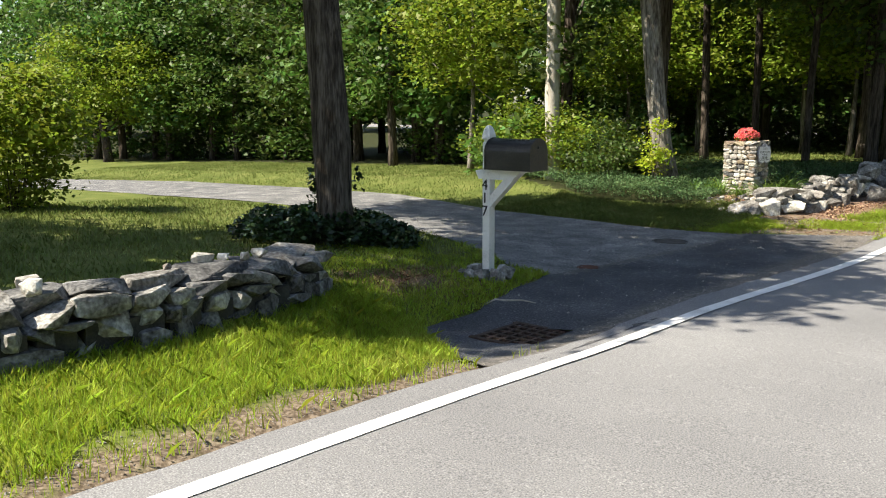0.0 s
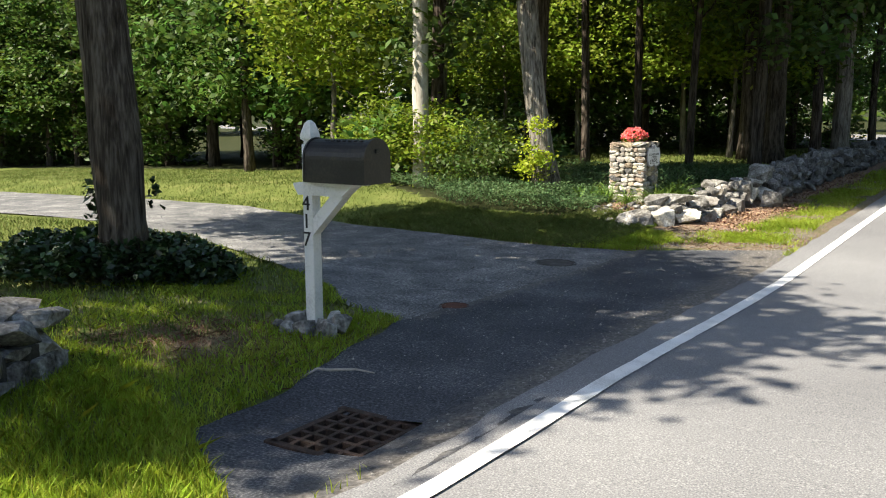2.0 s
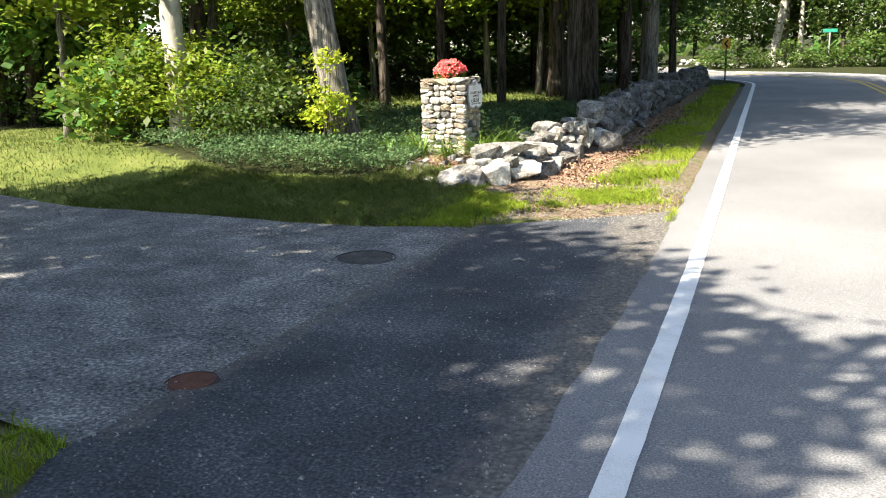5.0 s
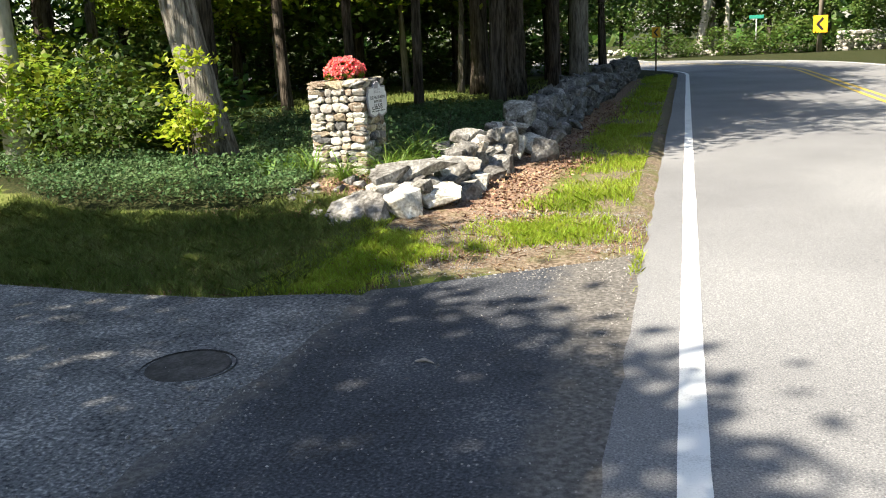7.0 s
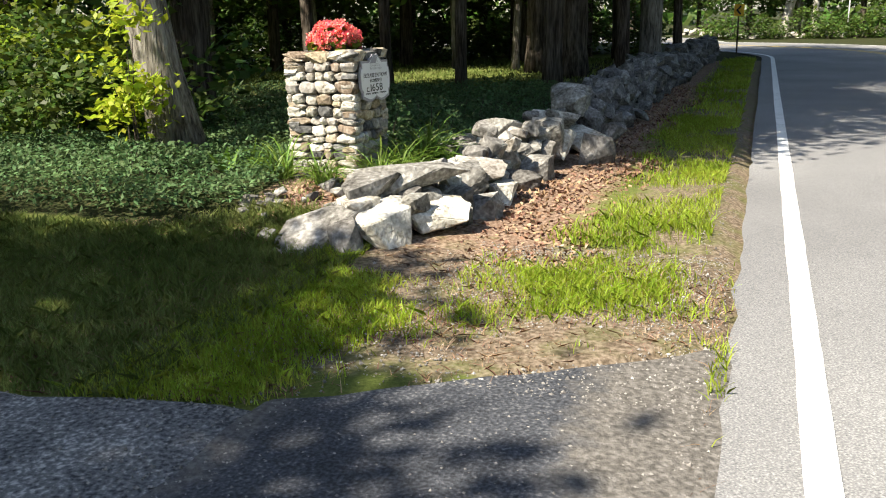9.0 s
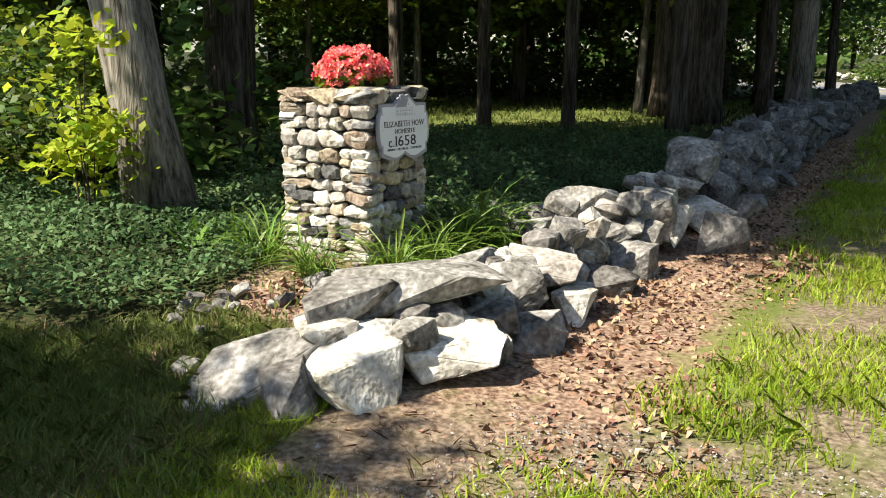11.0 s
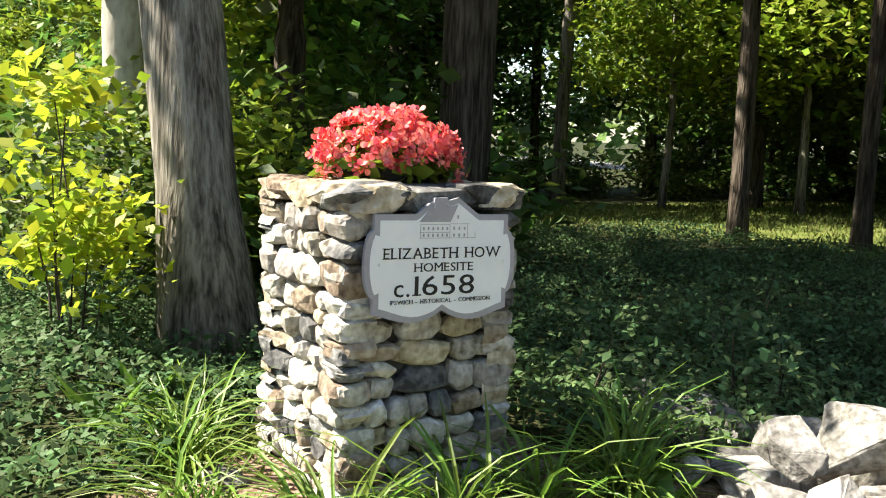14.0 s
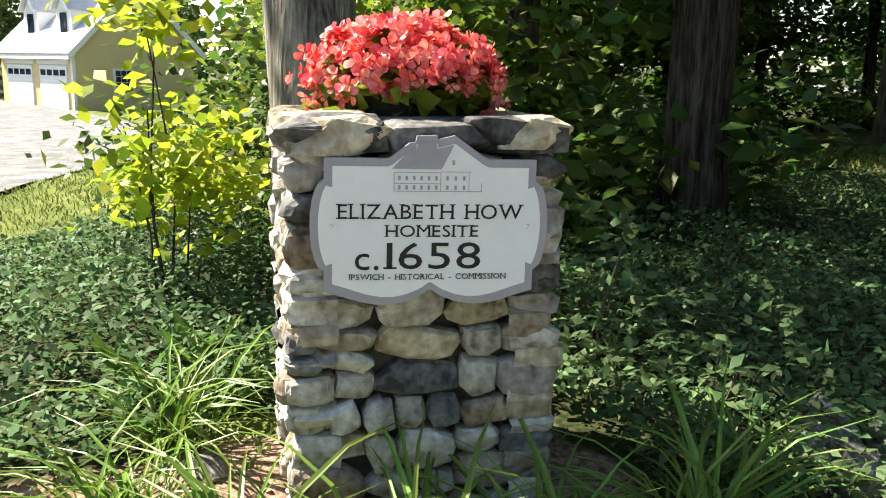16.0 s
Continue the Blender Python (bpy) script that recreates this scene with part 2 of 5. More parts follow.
# ---- builders ----
def link_mesh(name, me, mat, parent=None, label="", m=None):
    ob = new(name, me)
    if mat is not None and not me.materials:
        me.materials.append(mat)
    if parent is not None:
        ob.parent = parent
    if m is not None:
        ob.matrix_basis = m
    if label:
        ob["label"] = label
    return ob


def part(name, bm, mat, parent=None, label="", smooth=False, m=None):
    """Link a bmesh as one mesh object under a thing or a part."""
    me = bpy.data.meshes.new(name)
    bmesh.ops.recalc_face_normals(bm, faces=bm.faces)
    if smooth:
        for f in bm.faces:
            f.smooth = True
    bm.to_mesh(me)
    bm.free()
    return link_mesh(name, me, mat, parent, label, m)


def thing(name, x=0, y=0, z=0, rz=0, label="", category="", group="", kind=""):
    e = new(name)
    e.empty_display_size = 0.1
    e.matrix_basis = pose(x, y, z, 0, 0, rz)
    return tagged(e, label, category, group, kind)


def box(sx, sy, sz, x=0, y=0, z=0, bevel=0.0, m=None, bm=None):
    bm = bm or bmesh.new()
    mm = (m or Matrix()) @ Matrix.Translation((x, y, z)) @ Matrix.Diagonal((sx, sy, sz, 1))
    made = bmesh.ops.create_cube(bm, size=1.0, matrix=mm)
    if bevel:
        edges = {e for v in made["verts"] for e in v.link_edges}
        bmesh.ops.bevel(bm, geom=list(edges), offset=bevel, segments=2, affect="EDGES", profile=0.5)
    return bm


def prism(points, axis_depth, bm=None, m=None):
    """Extrude a closed outline, given in its own x and y, by axis_depth along z."""
    bm = bm or bmesh.new()
    vs = [bm.verts.new((x, y, 0)) for x, y in points]
    f = bm.faces.new(vs)
    ex = bmesh.ops.extrude_face_region(bm, geom=[f])
    up = [v for v in ex["geom"] if isinstance(v, bmesh.types.BMVert)]
    bmesh.ops.translate(bm, verts=up, vec=(0, 0, axis_depth))
    if m is not None:
        bmesh.ops.transform(bm, matrix=m, verts=vs + up)
    return bm


def polys(name, verts, size):
    """A mesh of separate faces with size corners each, from an array of corners."""
    me = bpy.data.meshes.new(name)
    n = len(verts)
    k = n // size
    me.vertices.add(n)
    me.vertices.foreach_set("co", np.asarray(verts, dtype=np.float32).ravel())
    me.loops.add(n)
    me.loops.foreach_set("vertex_index", np.arange(n, dtype=np.int32))
    me.polygons.add(k)
    me.polygons.foreach_set("loop_start", np.arange(0, n, size, dtype=np.int32))
    me.update(calc_edges=True)
    return me


def sheet(name, X, Y, Z):
    """A quad sheet over the grid arrays X, Y, Z."""
    r, c = X.shape
    idx = np.arange(r * c).reshape(r, c)
    f = np.stack([idx[:-1, :-1], idx[:-1, 1:], idx[1:, 1:], idx[1:, :-1]], -1).reshape(-1, 4)
    me = bpy.data.meshes.new(name)
    me.from_pydata(np.stack([X, Y, Z], -1).reshape(-1, 3).tolist(), [], f.tolist())
    me.polygons.foreach_set("use_smooth", np.ones(len(f), dtype=bool))
    me.update()
    return me


def leaves(centres, length, width, up=0.3, spread=1.0, fold=0.15, gen=None, shape=0.45):
    """Four-cornered leaves at the centres, facing every way but biased upwards; returns their corners."""
    g = gen or rng
    n = len(centres)
    d = g.normal(size=(n, 3)) * (1, 1, 0.5 * spread)
    d /= np.linalg.norm(d, axis=1)[:, None]
    nrm = g.normal(size=(n, 3)) * spread + (0, 0, up * 3)
    side = np.cross(d, nrm)
    side /= np.linalg.norm(side, axis=1)[:, None] + 1e-9
    nn = np.cross(side, d)
    s = g.uniform(0.65, 1.3, size=(n, 1))
    a = centres - d * length * s * 0.5
    tip = centres + d * length * s * 0.5 - nn * length * s * fold
    mid = centres + d * length * s * (0.5 - shape) * 0.5
    return np.stack([a, mid + side * width * s * 0.5, tip, mid - side * width * s * 0.5], 1).reshape(-1, 3)


def tube(path, radii, sides=10, rough=0.0, bm=None, seed=0, cap=True):
    bm = bm or bmesh.new()
    rings = []
    path = [Vector(p) for p in path]
    for i, (p, r) in enumerate(zip(path, radii)):
        d = (path[min(i + 1, len(path) - 1)] - path[max(i - 1, 0)]).normalized()
        q = d.to_track_quat("Z", "Y")
        ring = []
        for k in range(sides):
            a = 2 * math.pi * k / sides
            w = Vector((math.cos(a), math.sin(a), 0))
            rr = r * (1 + rough * noise.noise(Vector((w.x * 1.7 + seed, w.y * 1.7, p.z * 0.8))))
            ring.append(bm.verts.new(p + q @ (w * rr)))
        rings.append(ring)
    for lo, hi in zip(rings, rings[1:]):
        for k in range(sides):
            bm.faces.new((lo[k], lo[(k + 1) % sides], hi[(k + 1) % sides], hi[k]))
    if cap:
        bm.faces.new(rings[0][::-1])
        bm.faces.new(rings[-1])
    return bm


# ---- the lie of the land ----
def step(a, b, x):
    t = np.clip((x - a) / (b - a), 0, 1)
    return t * t * (3 - 2 * t)


def height(x, y):
    x, y = np.asarray(x, float), np.asarray(y, float)
    z = -0.13 - 0.03 * np.clip(y, -6, 12) + 0.004 * np.maximum(y - 45, 0)
    z = z - 0.13 * np.exp(-((x + 4.3) ** 2 / 0.8 + (y - 5.5) ** 2 / 1.5))
    z = z + 0.04 * step(-4.6, -3.3, x) * step(0.5, 6.0, y) * (1 - step(6.5, 11.0, y))
    z = z + 0.10 * step(-4.6, -6.0, x) * (1 - step(7.0, 8.2, y))
    z = z + 0.22 * step(-5.3, -7.2, x) * step(14.8, 16.6, y)
    return z - 0.03 * np.clip(-x - 14, 0, 40)


def hgt(x, y):
    return float(height(x, y))


def along(points, n):
    """n points at even steps along a line of points."""
    p = np.array(points, float)
    s = np.r_[0, np.cumsum(np.linalg.norm(np.diff(p, axis=0), axis=1))]
    u = np.linspace(0, s[-1], n)
    return np.stack([np.interp(u, s, p[:, i]) for i in range(p.shape[1])], 1)


def inside(x, y, poly):
    p = np.array(poly, float)
    x, y = np.asarray(x, float), np.asarray(y, float)
    res = np.zeros(x.shape, bool)
    j = len(p) - 1
    for i in range(len(p)):
        (xi, yi), (xj, yj) = p[i], p[j]
        if yi != yj:
            res ^= ((yi > y) != (yj > y)) & (x < (xj - xi) * (y - yi) / (yj - yi) + xi)
        j = i
    return res


ROAD_W, MID = 3.85, 0.3
BEND_Y, BEND_R = 42.0, 14.0
centre = [(MID, -400.0), (MID, -60.0), (MID, 0.0), (MID, 20.0)]
centre += [(MID - BEND_R + BEND_R * math.cos(a), BEND_Y + BEND_R * math.sin(a)) for a in np.linspace(0, math.pi * 0.36, 16)]
centre += [(-60.0, 78.0), (-400.0, 215.0)]


def road_offset(d, n=300):
    c = np.concatenate([along([(MID, -400), (MID, -30)], 12)[:-1], along([(MID, -30), (MID, 20)], 220)[:-1], along(centre[3:], n)])
    t = np.gradient(c, axis=0)
    t /= np.linalg.norm(t, axis=1)[:, None]
    return c + np.stack([t[:, 1], -t[:, 0]], 1) * d


NEAR_EDGE = [(-5.15, 7.80), (-5.36, 7.86), (-6.2, 8.15), (-6.9, 8.75), (-8.6, 9.6), (-11.1, 10.6), (-15.6, 11.3), (-24.0, 11.4), (-36.0, 7.5), (-50.0, 1.0), (-60.0, -2.0)]
FAR_EDGE = [(-5.1, 13.0), (-5.33, 13.1), (-6.5, 12.87), (-8.1, 13.02), (-10.3, 13.2), (-13.8, 14.2), (-17.5, 14.7), (-24.0, 15.0), (-36.0, 13.2), (-49.0, 9.3), (-59.0, 3.0)]
APRON_EDGE = [(-3.62, 4.5), (-4.0, 4.72), (-4.85, 5.22), (-4.92, 6.1), (-5.2, 7.3), (-5.36, 7.86), (-5.33, 13.15), (-4.1, 13.9), (-3.62, 14.25)]
DRIVE_POLY = NEAR_EDGE + FAR_EDGE[::-1]
APRON_POLY = APRON_EDGE
ROAD_POLY = np.concatenate([road_offset(-ROAD_W), road_offset(ROAD_W)[::-1]]).tolist()
IVY_POLY = [(-12.6, 17.2), (-11.3, 16.3), (-9.6, 15.5), (-8.6, 15.4), (-7.7, 15.4), (-7.15, 15.8), (-7.2, 16.6), (-7.45, 16.9), (-7.5, 17.85),
            (-6.6, 18.1), (-6.35, 19.0), (-6.3, 24.0), (-6.8, 26.0), (-12.0, 25.0), (-14.0, 21.5)]
GARAGE_AT = (-52.1, 11.8)


def paved(x, y):
    return inside(x, y, DRIVE_POLY) | inside(x, y, APRON_POLY) | inside(x, y, ROAD_POLY)


def build_ground():
    gx = np.unique(np.concatenate([-np.geomspace(60, 1500, 12), np.arange(-60, -13, 1.0), np.arange(-13, -2.9, 0.15), np.arange(-2.5, 30, 1.5), np.geomspace(30, 1500, 12)]))
    gy = np.unique(np.concatenate([-np.geomspace(20, 1500, 12), np.arange(-20, -2, 1.0), np.arange(-2, 24, 0.15), np.arange(24, 80, 1.0), np.geomspace(80, 1500, 12)]))
    X, Y = np.meshgrid(gx, gy)
    Z = height(X, Y) + 0.02 * np.sin(X * 2.1 + 1) * np.sin(Y * 1.7)
    hard = paved(X, Y)
    Z = np.where(hard, height(X, Y) - 0.06, Z)
    pit = (np.abs(X + 4.13) < 0.30) & (np.abs(Y - 5.75) < 0.30)
    Z = np.where(pit, Z - 0.5, Z)
    me = sheet("ground", X, Y, Z)
    x, y = X.ravel(), Y.ravel()
    dirt = step(-4.35, -3.75, x) * step(-10, 0, y) * (1 - step(4.6, 5.2, y)) * 0.75
    dirt = np.maximum(dirt, 0.70 * step(-7.6, -5.9, x) * step(13.0, 13.9, y) * (1 - step(15.6, 16.6, y)) * (x < -3.4))
    dirt = np.maximum(dirt, 0.62 * step(-4.7, -4.3, x) * (y > 14) * (y < 44) * (x < -3.4))
    dirt = np.maximum(dirt, 0.62 * np.exp(-((x + 6.0) ** 2 / 0.5 + (y - 6.2) ** 2 / 0.35)))
    dirt = np.maximum(dirt, 0.42 * step(-10.5, -8.5, x) * (x < -4.9) * step(5.2, 6.2, y) * (1 - step(8.3, 9.0, y)))
    litter = step(14.9, 16.2, y) * step(-6.9, -6.2, x) * (1 - step(-5.0, -4.35, x)) * 0.8
    litter = np.maximum(litter, 0.8 * (x < -5.6) * (x > -7.3) * (y > 15.9) * (y < 18.3))
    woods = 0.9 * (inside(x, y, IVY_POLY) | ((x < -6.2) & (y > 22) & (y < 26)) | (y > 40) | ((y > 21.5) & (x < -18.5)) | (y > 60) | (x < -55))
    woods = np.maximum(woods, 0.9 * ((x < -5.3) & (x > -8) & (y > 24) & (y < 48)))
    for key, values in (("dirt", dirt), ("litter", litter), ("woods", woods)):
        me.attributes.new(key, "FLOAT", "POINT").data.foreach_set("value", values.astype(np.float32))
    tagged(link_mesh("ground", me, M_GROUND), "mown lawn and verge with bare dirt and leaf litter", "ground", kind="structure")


def strip(name, a, b, across, lift, mat, ragged=0.0, dirt=None):
    u = np.linspace(0, 1, across)[None, :, None]
    P = a[:, None, :] * (1 - u) + b[:, None, :] * u
    X, Y = P[..., 0].copy(), P[..., 1].copy()
    if ragged:
        for j in (0,) if name == "driveway_apron" else (0, across - 1):
            for i in range(X.shape[0]):
                v = Vector((X[i, j] * 1.3, Y[i, j] * 1.3, j))
                X[i, j] += ragged * noise.noise(v * 2)
                Y[i, j] += ragged * noise.noise(v * 2 + Vector((9, 4, 2)))
    me = sheet(name, X, Y, height(X, Y) + lift)
    if name == "driveway_apron":
        bm = bmesh.new()
        bm.from_mesh(me)
        over = [f for f in bm.faces if abs(f.calc_center_median().x + 4.13) < 0.29 and abs(f.calc_center_median().y - 5.75) < 0.29]
        bmesh.ops.delete(bm, geom=over, context="FACES_ONLY")
        bm.to_mesh(me)
        bm.free()
    if dirt is not None:
        co = np.empty(len(me.vertices) * 3, np.float32)
        me.vertices.foreach_get("co", co)
        me.attributes.new("dirt", "FLOAT", "POINT").data.foreach_set("value", dirt(co[0::3], co[1::3]).astype(np.float32))
    return link_mesh(name, me, mat)


def build_paving():
    tagged(strip("road", road_offset(-ROAD_W), road_offset(ROAD_W), 14, 0.015, M_ROAD, 0.045), "worn light grey asphalt road", "road", kind="structure")
    ap = along(APRON_EDGE, 240)
    right = np.stack([np.full(240, -3.40), np.interp(ap[:, 1], [4.5, 14.25], [4.5, 14.25])], 1)
    gully = lambda x, y: 0.75 * np.exp(-((x + 3.60) / 0.24) ** 2) + 0.62 * np.exp(-((x + 5.33) / 0.16) ** 2) * (y > 8) + 0.6 * step(-4.4, -3.9, x) * step(12.3, 13.2, y) + 0.35 * step(-4.2, -3.7, x) * step(8, 11, y)
    tagged(strip("driveway_apron", ap, right, 24, 0.010, M_APRON, 0.05, gully), "dark patched asphalt apron at the drive mouth", "driveway", kind="structure")
    tagged(strip("driveway", along(NEAR_EDGE, 130), along(FAR_EDGE, 130), 22, 0.004, M_DRIVE, 0.10), "old grey gravelly asphalt driveway", "driveway", kind="structure")
    left = -(MID + 3.215)
    tagged(strip("edge_line", road_offset(left - 0.06), road_offset(left + 0.06), 2, 0.021, M_WHITE_LINE, 0.008), "worn white edge line painted on road", "road marking", kind="structure")
    for d in (0.35, 0.62):
        tagged(strip("centre_line", road_offset(d - 0.05), road_offset(d + 0.05), 2, 0.021, M_YELLOW_LINE), "double yellow centre line on road", "road marking", kind="structure")
    tagged(strip("far_edge_line", road_offset(3.5), road_offset(3.62), 2, 0.021, M_WHITE_LINE), "white edge line on far side of road", "road marking", kind="structure")


build_ground()
build_paving()


# ---- stones ----
def stone_mesh(name, seed, points=16, square=0.7, mat=M_STONE, detail=0):
    """An angular stone about one metre across every way, from the hull of points near a rounded box."""
    r = random.Random(seed)
    bm = bmesh.new()
    for _ in range(points):
        v = Vector((r.uniform(-1, 1), r.uniform(-1, 1), r.uniform(-1, 1)))
        big = max(abs(c) for c in v)
        cube, ball = v / big, v.normalized()
        bm.verts.new((cube * square + ball * (1 - square)) * 0.5 * r.uniform(0.86, 1.08))
    hull = bmesh.ops.convex_hull(bm, input=bm.verts)
    bmesh.ops.delete(bm, geom=list({g for g in hull["geom_interior"] + hull["geom_unused"] if isinstance(g, bmesh.types.BMVert)}), context="VERTS")
    if detail:
        bmesh.ops.bevel(bm, geom=list(bm.edges), offset=0.014, segments=1, affect="EDGES", profile=0.6)
        for _ in range(detail):
            bmesh.ops.triangulate(bm, faces=bm.faces)
            bmesh.ops.subdivide_edges(bm, edges=bm.edges, cuts=1)
        for v in bm.verts:
            p = v.co * 2.4 + Vector((seed, 0, 0))
            v.co += v.co.normalized() * (0.02 * noise.noise(p) + 0.03 * abs(noise.noise(p * 2.6)) + 0.016 * noise.noise(p * 6.3) + 0.009 * noise.noise(p * 15.0))
    bmesh.ops.recalc_face_normals(bm, faces=bm.faces)
    me = bpy.data.meshes.new(name)
    bm.to_mesh(me)
    bm.free()
    me.materials.append(mat)
    return me


STONES = [stone_mesh("stone", 100 + i, 15 + i % 5, 0.62 + 0.05 * (i % 4)) for i in range(14)]
PALES = [stone_mesh("stone", 200 + i, 15 + i % 4, 0.70, M_PALE) for i in range(12)]
PALES += [stone_mesh("stone", 230 + i, 24, 0.58, M_PALE) for i in range(4)]
BOULDERS = [stone_mesh("stone", 300 + i, 17, 0.6, M_PALE if i % 4 == 0 else M_STONE, 1) for i in range(10)]
CAPS = [stone_mesh("cap_stone", 500 + i, 34, 0.93, M_SLATE if i % 2 else M_TAN, 1) for i in range(6)]
# dark stones that carry the wood's shade in their colour, for the far wall
SHADE_STONES = [stone_mesh("stone", 130 + i, 14 + i % 5, 0.5 + 0.08 * (i % 4), M_SLATE, 1 if i < 3 else 0) for i in range(10)]
BLOCKS = [stone_mesh("stone", 160 + i, 20, 0.80 + 0.04 * (i % 4), M_SLATE if i % 3 == 0 else M_STONE, 1) for i in range(9)]
SLABS = [stone_mesh("boulder", 400 + i, 11 + i % 5, 0.42 + 0.09 * (i % 4), M_PALE if i % 5 == 0 else M_STONE, 2) for i in range(12)]


def stone(meshes, parent, x, y, z, sx, sy, sz, tilt=8, rz=None, r=rnd, name="stone"):
    turn = Euler((radians(r.uniform(-tilt, tilt)), radians(r.uniform(-tilt, tilt)), radians(r.uniform(0, 360) if rz is None else rz)))
    return link_mesh(name, r.choice(meshes), None, parent, m=Matrix.LocRotScale((x, y, z), turn, (sx, sy, sz)))


def build_wall_near():
    """The curved dry-stone wall on the lawn: courses of stones in front and behind, a rubble core, flat cap stones."""
    line = along([(-6.32, 5.14), (-6.15, 4.9), (-5.85, 4.3), (-5.68, 3.2), (-5.68, 2.2), (-5.75, 0.8), (-5.9, -1.0), (-6.1, -2.6)], 200)
    wall = thing("stone_wall", label="low curved dry fieldstone wall standing in lawn", category="stone wall", kind="structure")
    r = random.Random(11)
    total = np.linalg.norm(np.diff(line, axis=0), axis=1).sum()

    def at(s):
        i = min(198, max(0, int(s / total * 199)))
        p, q = line[i], line[i + 1]
        d = (q - p) / np.linalg.norm(q - p)
        return p, d, np.array((-d[1], d[0]))

    core = bmesh.new()
    for i in range(8, 199, 8):
        p, d, n = at(total * i / 199)
        box(0.5, 0.26, 0.26, p[0], p[1], hgt(*p) + 0.08, bm=core, m=None)
    part("rubble_core", core, M_MORTAR, wall)
    for side in (1, -1):
        zlow = -0.04
        for course, (h, lo, hi) in enumerate(((0.17, 0.2, 0.42), (0.12, 0.13, 0.3), (0.12, 0.2, 0.42))):
            s = r.uniform(0, 0.2)
            while s < total:
                w = r.uniform(lo, hi)
                p, d, n = at(s + w / 2)
                q = p + n * side * (0.17 + r.uniform(-0.03, 0.03))
                hh = h * r.uniform(0.85, 1.3)
                stone(BLOCKS, wall, q[0], q[1], hgt(*p) + zlow + h / 2 + r.uniform(-0.02, 0.02), w * 1.08, r.uniform(0.22, 0.34), hh * 1.12, 9, math.degrees(math.atan2(d[1], d[0])) + r.uniform(-8, 8), r)
                s += w
            zlow += h
    s = 0.0
    while s < total:
        w = r.uniform(0.28, 0.6)
        p, d, n = at(s + w / 2)
        stone(BLOCKS, wall, p[0] + r.uniform(-0.05, 0.05), p[1], hgt(*p) + 0.37 + r.uniform(-0.03, 0.03), w * 1.1, r.uniform(0.36, 0.52), r.uniform(0.12, 0.2), 8, math.degrees(math.atan2(d[1], d[0])), r)
        s += w * 0.95
    for k in range(7):
        p, d, n = at(r.uniform(0.2, 3.0))
        q = p + n * r.uniform(-0.15, 0.15)
        w = r.uniform(0.06, 0.14)
        stone(PALES, wall, q[0], q[1], hgt(*p) + 0.47, w * 1.4, w, w, 20, None, r)


